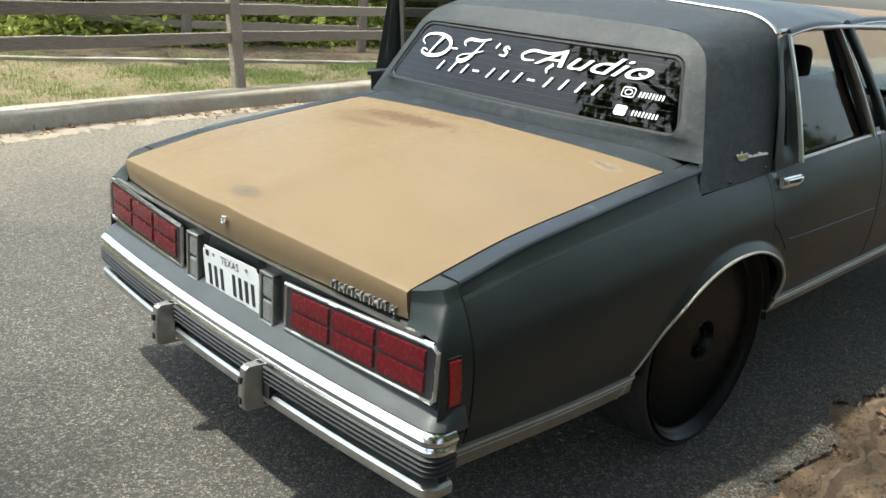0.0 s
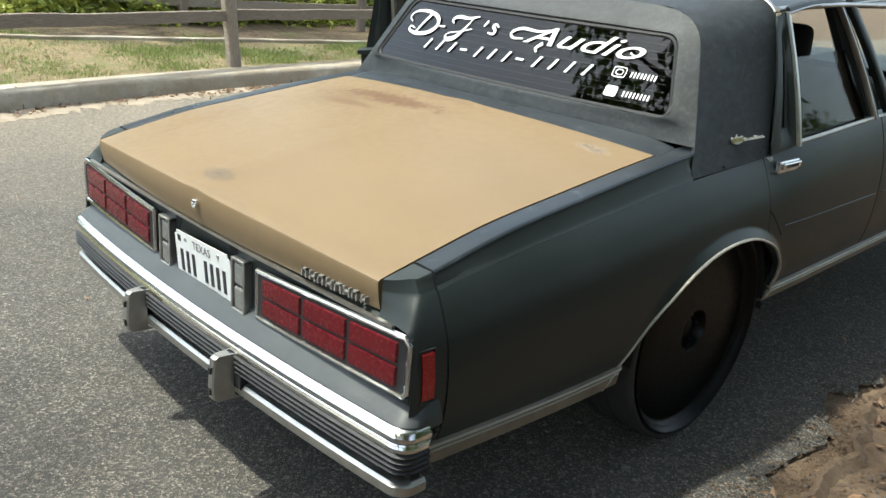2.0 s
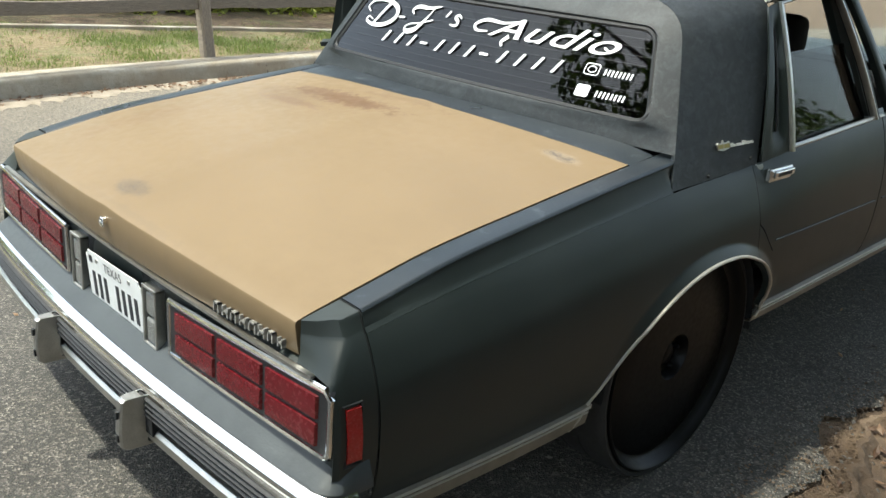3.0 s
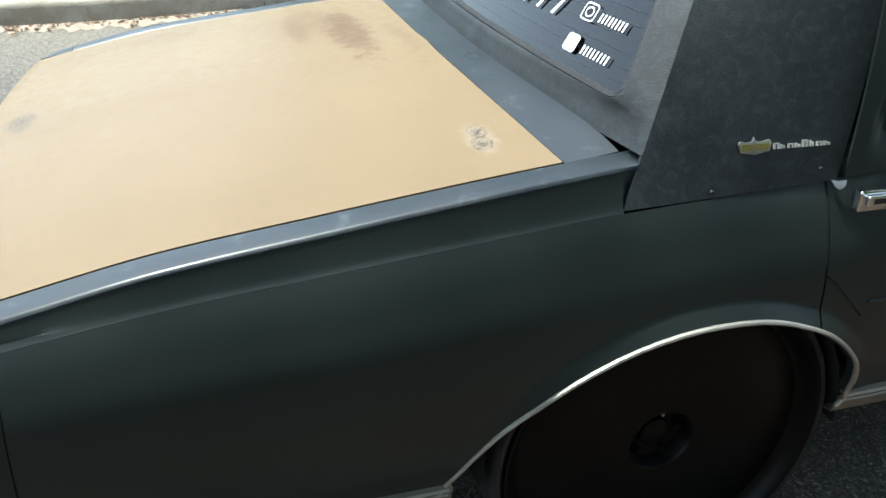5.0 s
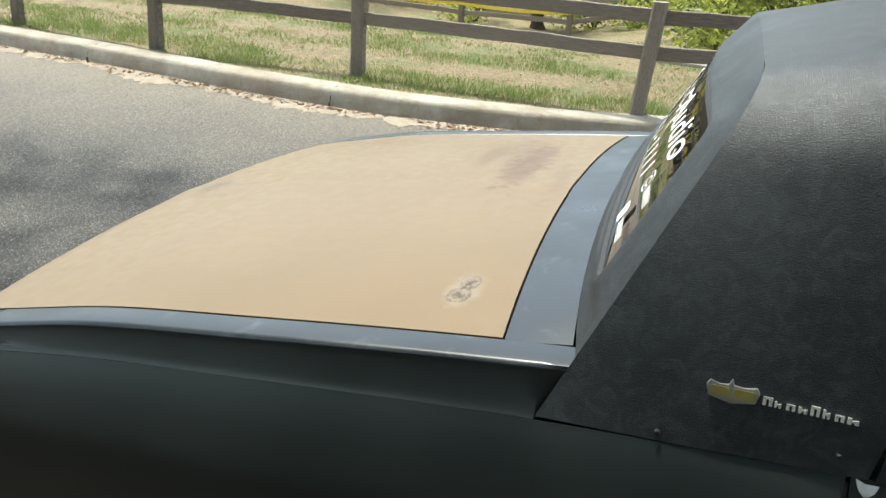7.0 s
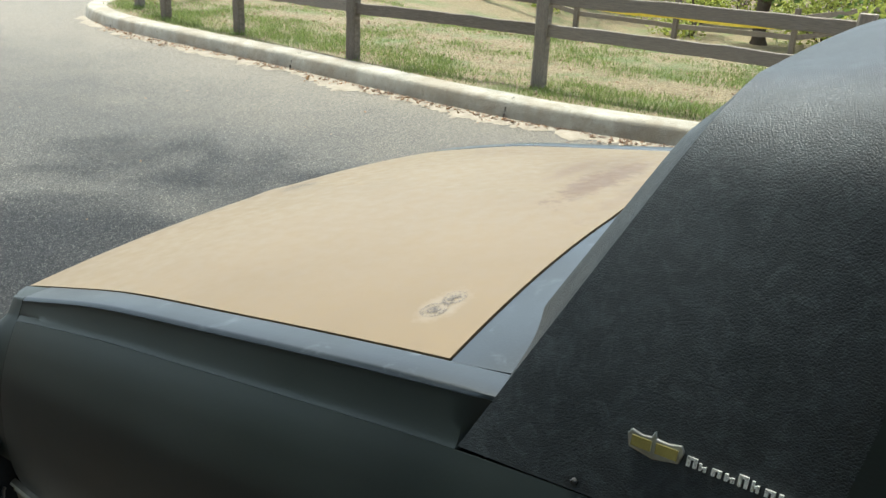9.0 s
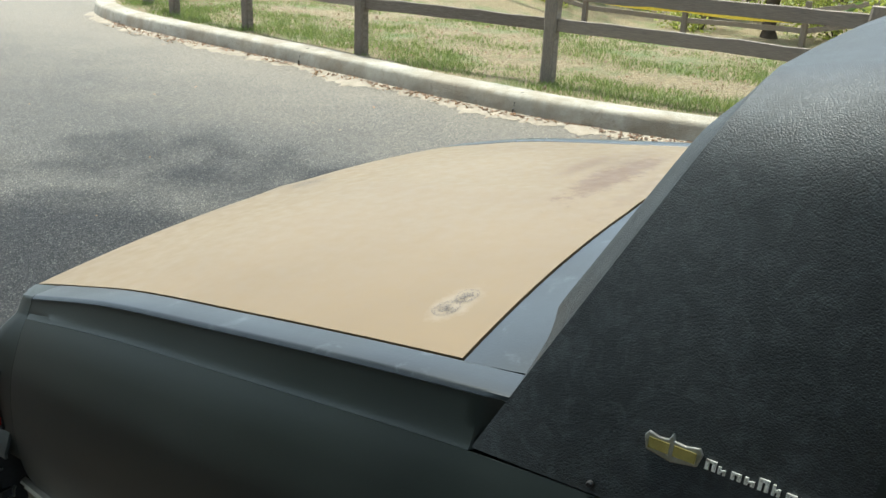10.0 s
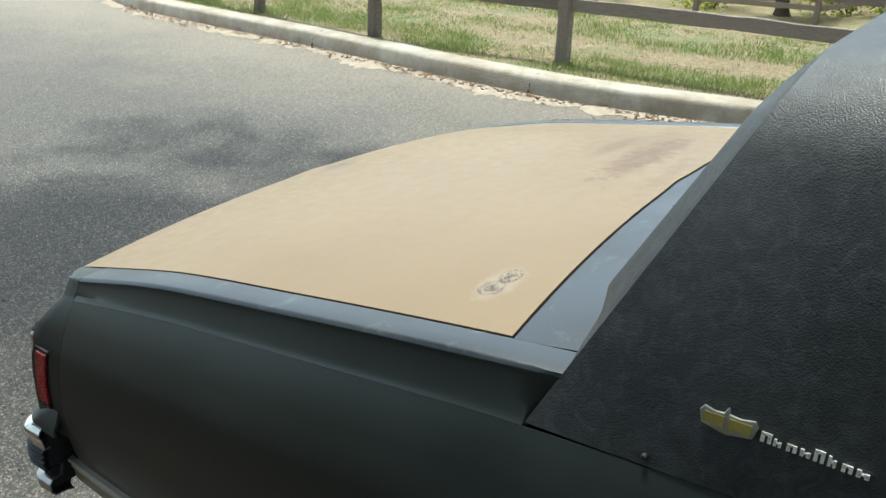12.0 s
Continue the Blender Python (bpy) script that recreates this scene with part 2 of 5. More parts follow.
def floor_mat(nt, b):
    rgb = ramp(nt, noise_tex(nt, 14, 7, 0.7), [(0.3, (0.035, 0.024, 0.015)), (0.5, (0.10, 0.068, 0.040)), (0.72, (0.22, 0.155, 0.095))])
    rgb = mixed(nt, ramp(nt, noise_tex(nt, 1.8, 5, 0.6), [(0.5, grey(0)), (0.7, grey(0.5))]), rgb, (0.07, 0.085, 0.03))
    nt.links.new(rgb, b.inputs["Base Color"])
    b.inputs["Roughness"].default_value = 0.95
    bump(nt, b, noise_tex(nt, 45, 7, 0.7), 0.9, 0.03)


FLOOR = material("leaf_strewn_earth", floor_mat)


def sand_mat(nt, b):
    rgb = ramp(nt, noise_tex(nt, 8, 7, 0.65), [(0.3, (0.22, 0.18, 0.13)), (0.7, (0.34, 0.29, 0.225))])
    rgb = mixed(nt, ramp(nt, noise_tex(nt, 90, 5, 0.7), [(0.6, grey(0)), (0.75, grey(0.6))]), rgb, (0.16, 0.11, 0.07))
    nt.links.new(rgb, b.inputs["Base Color"])
    b.inputs["Roughness"].default_value = 0.95
    bump(nt, b, noise_tex(nt, 120, 5), 0.5, 0.01)


SAND = material("pale_sand", sand_mat)


def lawn_mat(nt, b):
    dry = ramp(nt, noise_tex(nt, 25, 7, 0.7), [(0.3, (0.11, 0.080, 0.042)), (0.55, (0.25, 0.195, 0.105)), (0.75, (0.38, 0.31, 0.19))])
    green = ramp(nt, noise_tex(nt, 60, 6, 0.7), [(0.3, (0.05, 0.085, 0.02)), (0.7, (0.14, 0.20, 0.055))])
    patch = ramp(nt, noise_tex(nt, 1.3, 6, 0.65), [(0.50, grey(0)), (0.66, grey(0.7))])
    nt.links.new(mixed(nt, patch, dry, green), b.inputs["Base Color"])
    b.inputs["Roughness"].default_value = 0.95
    bump(nt, b, noise_tex(nt, 80, 7, 0.7), 0.9, 0.03)


LAWN = material("patchy_dry_lawn", lawn_mat)


def concrete_mat(nt, b):
    rgb = ramp(nt, noise_tex(nt, 4, 6, 0.6), [(0.3, (0.27, 0.245, 0.195)), (0.7, (0.43, 0.395, 0.325))])
    rgb = mixed(nt, ramp(nt, noise_tex(nt, 1.6, 6, 0.7), [(0.44, grey(0)), (0.60, grey(0.65))]), rgb, (0.23, 0.18, 0.12))
    rgb = mixed(nt, ramp(nt, noise_tex(nt, 14, 8, 0.75), [(0.54, grey(0)), (0.66, grey(0.6))]), rgb, (0.20, 0.155, 0.105))
    rgb = mixed(nt, ramp(nt, noise_tex(nt, 90, 6, 0.7), [(0.55, grey(0)), (0.72, grey(0.5))]), rgb, (0.17, 0.145, 0.11))
    nt.links.new(rgb, b.inputs["Base Color"])
    b.inputs["Roughness"].default_value = 0.92
    bump(nt, b, noise_tex(nt, 45, 8, 0.75), 0.8, 0.012)


CONCRETE = material("stained_concrete", concrete_mat)


def wood_mat(nt, b):
    c = nt.nodes.new("ShaderNodeTexCoord")
    m = nt.nodes.new("ShaderNodeMapping")
    m.inputs["Scale"].default_value = (1.5, 30, 30)
    nt.links.new(c.outputs["Generated"], m.inputs["Vector"])
    n = add(nt, "ShaderNodeTexNoise", Scale=1.0, Detail=7.0, Roughness=0.65)
    nt.links.new(m.outputs[0], n.inputs["Vector"])
    info = nt.nodes.new("ShaderNodeObjectInfo")
    rgb = ramp(nt, n.outputs["Fac"], [(0.3, (0.075, 0.060, 0.046)), (0.55, (0.25, 0.205, 0.158)), (0.75, (0.42, 0.36, 0.285))])
    rgb = mixed(nt, 0.45, rgb, ramp(nt, info.outputs["Random"], [(0.0, (0.135, 0.106, 0.082)), (1.0, (0.36, 0.30, 0.24))]))
    nt.links.new(rgb, b.inputs["Base Color"])
    b.inputs["Roughness"].default_value = 0.85
    bump(nt, b, n.outputs["Fac"], 0.7, 0.01)


WOOD = material("weathered_grey_wood", wood_mat)
BARK = plain("tree_bark", (0.10, 0.075, 0.055), 0.9, 0, 0.5, 6, 0.9, 18)


def leaf_mat(name, dark, light):
    def build(nt, b):
        g = nt.nodes.new("ShaderNodeNewGeometry")
        nt.links.new(ramp(nt, g.outputs["Random Per Island"], [(0.0, dark), (1.0, light)]), b.inputs["Base Color"])
        b.inputs["Roughness"].default_value = 0.55
        b.inputs["Transmission Weight"].default_value = 0.0
        t = nt.nodes.new("ShaderNodeBsdfTranslucent")
        nt.links.new(ramp(nt, g.outputs["Random Per Island"], [(0.0, light), (1.0, tuple(min(1, c * 1.8) for c in light))]), t.inputs["Color"])
        mx = nt.nodes.new("ShaderNodeMixShader")
        mx.inputs[0].default_value = 0.35
        out = nt.nodes["Material Output"]
        nt.links.new(b.outputs[0], mx.inputs[1])
        nt.links.new(t.outputs[0], mx.inputs[2])
        nt.links.new(mx.outputs[0], out.inputs["Surface"])
    return material(name, build)


LEAF = leaf_mat("tree_leaves", (0.025, 0.05, 0.012), (0.11, 0.165, 0.038))
BUSH = leaf_mat("bush_leaves", (0.05, 0.085, 0.013), (0.38, 0.41, 0.09))
GRASS = leaf_mat("grass_blades", (0.065, 0.105, 0.022), (0.19, 0.235, 0.065))
LITTER = leaf_mat("fallen_leaves", (0.09, 0.05, 0.03), (0.26, 0.16, 0.09))
TAPE = plain("yellow_tape", (0.75, 0.55, 0.05), 0.5)


# ---- mesh helpers ----
def part(name, bm, mat, parent=None, label="", smooth=True, angle=35):
    me = bpy.data.meshes.new(name)
    bmesh.ops.recalc_face_normals(bm, faces=bm.faces[:])
    if smooth:
        for f in bm.faces:
            f.smooth = True
        for e in bm.edges:
            e.smooth = len(e.link_faces) == 2 and e.calc_face_angle(0) < radians(angle)
    bm.to_mesh(me)
    bm.free()
    ob = new(name, me)
    me.materials.append(mat)
    if parent:
        ob.parent = parent
        if parent.type == 'EMPTY':
            ob.matrix_parent_inverse = Matrix.Translation(-parent.location)
    if label:
        ob["label"] = label
    return ob


def solid(ob, thick, offset=-1):
    m = ob.modifiers.new("thickness", 'SOLIDIFY')
    m.thickness, m.offset = thick, offset
    return ob


def bevelled(ob, width, segments=2):
    m = ob.modifiers.new("edges", 'BEVEL')
    m.width, m.segments, m.limit_method = width, segments, 'ANGLE'
    return ob


def thing(name, place, label, category, group="", kind=""):
    e = new(name)
    e.location = place
    e.empty_display_size = 0.2
    return tagged(e, label, category, group, kind)


def curve(pts):
    """A smooth function through the points (Catmull-Rom slopes)."""
    xs, ys = [p[0] for p in pts], [p[1] for p in pts]
    n = len(xs)
    sl = []
    for i in range(n):
        a, c = max(0, i - 1), min(n - 1, i + 1)
        sl.append((ys[c] - ys[a]) / (xs[c] - xs[a]))

    def at(x):
        if x <= xs[0]:
            return ys[0] + sl[0] * (x - xs[0])
        if x >= xs[-1]:
            return ys[-1] + sl[-1] * (x - xs[-1])
        i = next(k for k in range(n - 1) if x <= xs[k + 1])
        h = xs[i + 1] - xs[i]
        t = (x - xs[i]) / h
        return ((2 * t**3 - 3 * t**2 + 1) * ys[i] + (t**3 - 2 * t**2 + t) * h * sl[i]
                + (3 * t**2 - 2 * t**3) * ys[i + 1] + (t**3 - t**2) * h * sl[i + 1])
    return at


def grid(rows, bm=None, closed=False):
    """A sheet of quads through rows of points."""
    bm = bm or bmesh.new()
    vs = [[bm.verts.new(p) for p in r] for r in rows]
    for a, c in zip(vs, vs[1:]):
        n = len(a)
        for i in range(n if closed else n - 1):
            j = (i + 1) % n
            bm.faces.new((a[i], a[j], c[j], c[i]))
    return bm


def mirrored(rows):
    return [[(-x, y, z) for x, y, z in r] for r in rows]


def box(bm, x0, x1, y0, y1, z0, z1, m=None):
    r = bmesh.ops.create_cube(bm, size=1, matrix=(m or Matrix()) @ Matrix.Translation(((x0 + x1) / 2, (y0 + y1) / 2, (z0 + z1) / 2)) @ Matrix.Diagonal((x1 - x0, y1 - y0, z1 - z0, 1)))
    return r["verts"]


def steps(a, b, n):
    return [a + (b - a) * i / n for i in range(n + 1)]


def tube(path, radius, sides=8, squash=1.0, up=Vector((0, 0, 1)), bm=None, cap=True):
    """A rod along a path."""
    bm = bm or bmesh.new()
    pts = [Vector(p) for p in path]
    rings = []
    for i, p in enumerate(pts):
        d = (pts[min(i + 1, len(pts) - 1)] - pts[max(i - 1, 0)]).normalized()
        s = d.cross(up)
        s = s.normalized() if s.length > 1e-4 else Vector((1, 0, 0))
        u = s.cross(d)
        r = radius(i / (len(pts) - 1)) if callable(radius) else radius
        rings.append([bm.verts.new(p + r * (math.cos(2 * math.pi * k / sides) * s + squash * math.sin(2 * math.pi * k / sides) * u)) for k in range(sides)])
    for a, c in zip(rings, rings[1:]):
        for k in range(sides):
            bm.faces.new((a[k], a[(k + 1) % sides], c[(k + 1) % sides], c[k]))
    if cap:
        bm.faces.new(rings[0][::-1])
        bm.faces.new(rings[-1])
    return bm


def lathe(profile, centre, axis_x=1, sides=48, bm=None):
    """A body turned round the x direction: profile of (radius, x)."""
    bm = bm or bmesh.new()
    rows = []
    for r, x in profile:
        rows.append([(centre[0] + axis_x * x, centre[1] + r * math.cos(2 * math.pi * k / sides), centre[2] + r * math.sin(2 * math.pi * k / sides)) for k in range(sides)])
    return grid(rows, bm, closed=True)


# ---- ground, kerb, lawn ----
KERB = curve([(-10.1, -8.3), (-9.95, -7.35), (-9.6, -6.65), (-9.0, -6.15), (-8.0, -5.74), (-6.3, -5.42), (-4.3, -5.13), (-1.5, -4.66), (0.13, -4.78), (1.2, -5.1), (2.6, -5.38), (4.0, -5.6), (7, -6.0), (16, -7.0)])


def lawn_z(x, y):
    far = max(0.0, min(1.0, (-x - 7.5) / 9))
    back = max(0.0, min(1.0, (2.0 - y) / 4))
    back *= max(0.0, min(1.0, (y + 10.2) / 4))
    return 0.145 - 0.9 * far * far * (3 - 2 * far) * back


def road_z(x):
    """The road falls a little towards the dirt side."""
    k = max(0.0, min(1.0, (x + 2.6) / 3.0))
    return -0.030 * k * k * (3 - 2 * k)


def ground_sheet():
    xs = [-400, -120, -60, -40] + steps(-30, 12, 84) + [20, 40, 120, 400]
    ys = [-400, -120, -60, -30] + steps(-20, 20, 80) + [30, 60, 120, 400]
    rows = []
    for y in ys:
        rows.append([(x, y, -0.06 if x > -5.5 else min(-0.06, lawn_z(x, y) - 0.18)) for x in xs])
    return part("ground", grid(rows), DIRT)


tagged(ground_sheet(), "bare reddish-brown dirt ground under the woods", "ground", kind="structure")


def road_sheet():
    rows = []
    for y in sorted(steps(-40, 40, 160) + [-9.89, -9.91] + steps(-2, 6, 160)):
        edge = 1.19 + 0.10 * math.sin(y * 2.1) + 0.09 * noise.noise(Vector((0, y * 3.1, 0))) + 0.05 * noise.noise(Vector((5, y * 11, 0)))
        left = KERB(min(16, y)) - 0.2 if y > -9.9 else -45.0
        rows.append([(x, y, road_z(x) - (0.0 if t < 0.99 else 0.012)) for t in (*steps(0, 0.4, 4), *steps(0.45, 0.9, 12), 0.95, 0.985, 1.0) for x in (left + (edge - left) * t,)])
    return part("road", grid(rows), ASPHALT)


tagged(road_sheet(), "worn grey asphalt road with pale stone specks", "road", kind="structure")


def shoulder_sheet():
    rows = []
    for y in sorted(steps(-14, 14, 100) + steps(-1.01, 6.01, 500)):
        edge = 1.27 + 0.05 * math.sin(y * 2.1) + 0.10 * noise.noise(Vector((3, y * 2.1, 0))) + 0.045 * noise.noise(Vector((8, y * 8, 0))) + 0.014 * noise.noise(Vector((2, y * 26, 0)))
        rows.append([(edge + d, y, -0.030 + (0.002 + 0.02 * min(1, d) + 0.012 * noise.noise(Vector(((edge + d) * 4, y * 4, 2))) + 0.006 * noise.noise(Vector(((edge + d) * 17, y * 17, 2)))) if d > 0.04 else 0.003) for d in (0, 0.02, 0.05, 0.08, 0.12, 0.16, 0.2, 0.25, 0.3, 0.36, 0.43, 0.5, 0.58, 0.68, 0.8, 0.95, 1.3, 1.8, 2.6, 4, 7)])
    return part("dirt_shoulder", grid(rows), DIRT)


tagged(shoulder_sheet(), "reddish dirt shoulder spilling over the asphalt edge", "ground", kind="structure")


KERB_PATH = [Vector((KERB(y), y)) for y in steps(16, -8, 200)] + [Vector((KERB(y), y)) for y in steps(-8.02, -10.08, 60)] + [Vector((x, -10.12)) for x in steps(-8.5, -26, 50)]


def kerb_frame(i):
    d = (KERB_PATH[min(i + 1, len(KERB_PATH) - 1)] - KERB_PATH[max(i - 1, 0)]).normalized()
    return KERB_PATH[i], Vector((-d.y, d.x))


def kerb_mesh():
    prof = [(0.030, -0.04), (0.028, 0.015), (0.014, 0.070), (0.002, 0.120), (-0.006, 0.140), (-0.022, 0.152), (-0.060, 0.157), (-0.2, 0.158), (-0.27, 0.155), (-0.28, 0.10)]
    rows = []
    for i in range(len(KERB_PATH)):
        c, n = kerb_frame(i)
        wob = 0.010 * noise.noise(Vector((c.x, c.y * 1.7, 0))) + 0.005 * noise.noise(Vector((c.x, c.y * 6.3, 2)))
        rows.append([(c.x + n.x * (0.28 + dx + wob), c.y + n.y * (0.28 + dx + wob), z + (0.004 * noise.noise(Vector((dx * 9, c.y * 4, 3))) if z > 0.03 else 0)) for dx, z in prof])
    return part("kerb", grid(rows), CONCRETE)


kerb = tagged(kerb_mesh(), "stained pale concrete kerb curving along the road", "kerb", kind="structure")
for jy in (-8.0, -4.33, -1.58, 1.2, 3.94, 6.7):
    bm = bmesh.new()
    for dx, z in ((0.030, 0.05), (0.006, 0.10), (-0.03, 0.148), (-0.10, 0.161)):
        box(bm, KERB(jy) + 0.25 + dx, KERB(jy) + 0.29 + dx, jy - 0.003, jy + 0.003, z - 0.04, z)
    part("joint", bm, JOINT, kerb, smooth=False)


def lawn_sheet():
    rows = []
    for y in sorted(steps(-8, 16, 96) + steps(-10.1, -8.05, 24)):
        e = KERB(y) + 0.02
        rows.append([(e - d, y, lawn_z(e - d, y) + 0.012 * noise.noise(Vector((d * 2.3, y * 2.3, 0)))) for d in (0, 0.1, 0.3, 0.6, 1, 1.5, 2, 2.6, 3.2, 4, 5, 6, 7.5, 9, 11, 13, 16, 20)])
    return part("lawn", grid(rows), LAWN)


tagged(lawn_sheet(), "patchy lawn of green tufts and dry brown grass", "lawn", kind="structure")


def sand_strip():
    rows = []
    for y in steps(-9.3, 15, 1100):
        w = max(0.03, 0.20 + 0.18 * noise.noise(Vector((0, y * 1.3, 0))) + 0.13 * noise.noise(Vector((4, y * 5, 0))) + 0.10 * noise.noise(Vector((7, y * 17, 0))) + 0.05 * noise.noise(Vector((2, y * 45, 0))))
        rows.append([(KERB(y) + 0.30 + w * t, y, 0.014 * (1 - t) + 0.003) for t in (0, 0.3, 0.6, 0.85, 1.0)])
    return part("sand_strip", grid(rows), SAND)


tagged(sand_strip(), "pale sand washed along the foot of the kerb", "sand", kind="structure")


EDGE_LINE = curve([(0.5, -8.3), (2.4, -7.85), (4.4, -7.45), (6.3, -7.1), (9.0, -6.75), (13.0, -6.5)])


def woodland_floor():
    rows = []
    for y in steps(1.6, 15.5, 60):
        x = EDGE_LINE(y) - 0.05 - (0.0 if y > 3 else (3 - y) * 0.9)
        rows.append([(x - d, y, lawn_z(x - d, y) + 0.028 * min(1, d / 0.4) + 0.012 * noise.noise(Vector((d * 3, y * 3, 4)))) for d in (0, 0.2, 0.5, 1, 1.6, 2.4, 3.4, 4.6, 6, 8, 11)])
    return part("woodland_floor", grid(rows), FLOOR)


tagged(woodland_floor(), "brown leaf-strewn ground under the woods", "ground", kind="structure")


def edging():
    """A narrow pale concrete edge between the lawn and the woods."""
    rows = []
    for y in steps(0.5, 13.0, 50):
        x, z = EDGE_LINE(y), lawn_z(EDGE_LINE(y), y) + 0.01 * noise.noise(Vector((0, y * 1.4, 6)))
        rows.append([(x + dx, y, z + dz) for dx, dz in ((0.06, -0.03), (0.055, 0.035), (0.045, 0.042), (-0.045, 0.042), (-0.055, 0.035), (-0.06, -0.03))])
    return part("edging", grid(rows), CONCRETE)


tagged(edging(), "narrow pale concrete edging behind the lawn", "edging", kind="structure")


# ---- fence ----
def rail(a, b, size=0.105, thick=0.045):
    """A weathered split rail between two points."""
    bm = bmesh.new()
    a, b = Vector(a), Vector(b)
    n = 14
    d = (b - a).normalized()
    side = d.cross(Vector((0, 0, 1))).normalized()
    seed = a.x * 3 + a.z * 7
    rows = []
    for i in range(n + 1):
        p = a + (b - a) * i / n + Vector((0, 0, 0.010 * noise.noise(Vector((i * 0.4, seed, 0)))))
        h = size * (0.5 + 0.07 * noise.noise(Vector((i * 0.7, seed, 3))))
        rows.append([tuple(p + side * sx * thick * 0.5 + Vector((0, 0, sz * h))) for sx, sz in ((-1, -0.92), (-0.85, -1), (0.85, -1), (1, -0.92), (1, 0.9), (0.8, 1), (-0.8, 1), (-1, 0.92))])
    grid(rows, bm, closed=True)
    return bm


def fence(posts, height, heights, label, lean=()):
    f = thing("fence", (posts[0][0], posts[0][1], 0.1), label, "fence")
    tops = []
    for i, (x, y) in enumerate(posts):
        z = lawn_z(x, y)
        dx, dy = lean[i] if i < len(lean) else (0, 0)
        bm = bmesh.new()
        rows = []
        for k in range(7):
            t = k / 6
            s = 0.058 + 0.006 * noise.noise(Vector((x, y, t * 3)))
            c = (x + dx * t, y + dy * t, z - 0.1 + (height + 0.1) * t)
            rows.append([(c[0] + px * s, c[1] + py * s, c[2] + (0.012 * noise.noise(Vector((px * 3, py * 3, x))) if k == 6 else 0)) for px, py in ((-1, -0.7), (-0.7, -1), (0.7, -1), (1, -0.7), (1, 0.7), (0.7, 1), (-0.7, 1), (-1, 0.7))])
        grid(rows, bm, closed=True)
        bm.verts.ensure_lookup_table()
        bm.faces.new(bm.verts[-8:])
        part("post", bm, WOOD, f)
        tops.append((x + dx * 0.7, y + dy * 0.7, z))
    for a, b in zip(tops, tops[1:]):
        for h in heights:
            w = 0.02 * noise.noise(Vector((a[0], a[1], h)))
            part("rail", rail((a[0] + 0.0, a[1], a[2] + h + w), (b[0], b[1], b[2] + h - w)), WOOD, f)
    return f


fence([(-10.7, -9.6), (-8.5, -9.5), (-6.5, -8.77), (-5.90, -7.48), (-5.62, -5.87), (-5.17, -3.80), (-5.17, -1.70), (-4.96, 0.78), (-5.57, 3.47), (-6.1, 6.0), (-6.6, 8.5)], 0.87, (0.765, 0.495),
      "weathered grey split-rail wooden fence along the kerb", [(0, 0)] * 7 + [(0.02, 0.07), (-0.03, -0.08)])
fence([(-16.1, -13.6), (-16.2, -11.2), (-16.3, -8.85), (-16.6, -6.6), (-16.9, -4.4), (-16.9, -1.95), (-16.4, 0.4)], 0.95, (0.75, 0.38), "weathered wooden rail fence beyond the lawn")
fence([(-10.3, 2.3), (-8.85, 4.6), (-8.2, 7.1), (-7.7, 9.6), (-7.3, 12.0)], 1.0, (0.86, 0.62, 0.34), "weathered wooden rail fence in front of the woods")


# yellow tape strung along the far fence
def tape(points, label):
    bm = bmesh.new()
    rows = []
    for a, b in zip(points, points[1:]):
        for k in range(8):
            t = k / 8
            p = Vector(a).lerp(Vector(b), t) - Vector((0, 0, 0.22 * t * (1 - t)))
            w = 0.4 * noise.noise(Vector((p.y, p.x, 1)))
            rows.append([(p.x + 0.035 * math.sin(w), p.y, p.z + 0.035 * math.cos(w)), (p.x - 0.035 * math.sin(w), p.y, p.z - 0.035 * math.cos(w))])
    return tagged(solid(part("barrier_tape", grid(rows, bm), TAPE), 0.002), label, "tape")


tape([(x, y, lawn_z(x, y) + 0.58) for x, y in ((-16.0, -13.6), (-16.1, -11.2), (-16.2, -8.85), (-16.5, -6.6), (-16.8, -4.4), (-16.8, -1.95), (-16.3, 0.4))], "yellow barrier tape strung along the far wooden fence")


# ---- trees ----
def leaves(bm, centre, radius, count, size, flat=0.8):
    for _ in range(count):
        d = Vector((random.gauss(0, 1), random.gauss(0, 1), random.gauss(0, 1))).normalized() * radius * random.random() ** 0.45
        p = Vector(centre) + Vector((d.x, d.y, d.z * flat))
        q = Euler((random.uniform(0, 6.3), random.uniform(0, 6.3), random.uniform(0, 6.3))).to_matrix()
        s = size * random.uniform(0.6, 1.3)
        vs = [bm.verts.new(p + q @ Vector(c)) for c in ((0, -s, 0), (s * 0.45, 0, s * 0.1), (0, s, 0), (-s * 0.45, 0, s * 0.1))]
        bm.faces.new(vs)


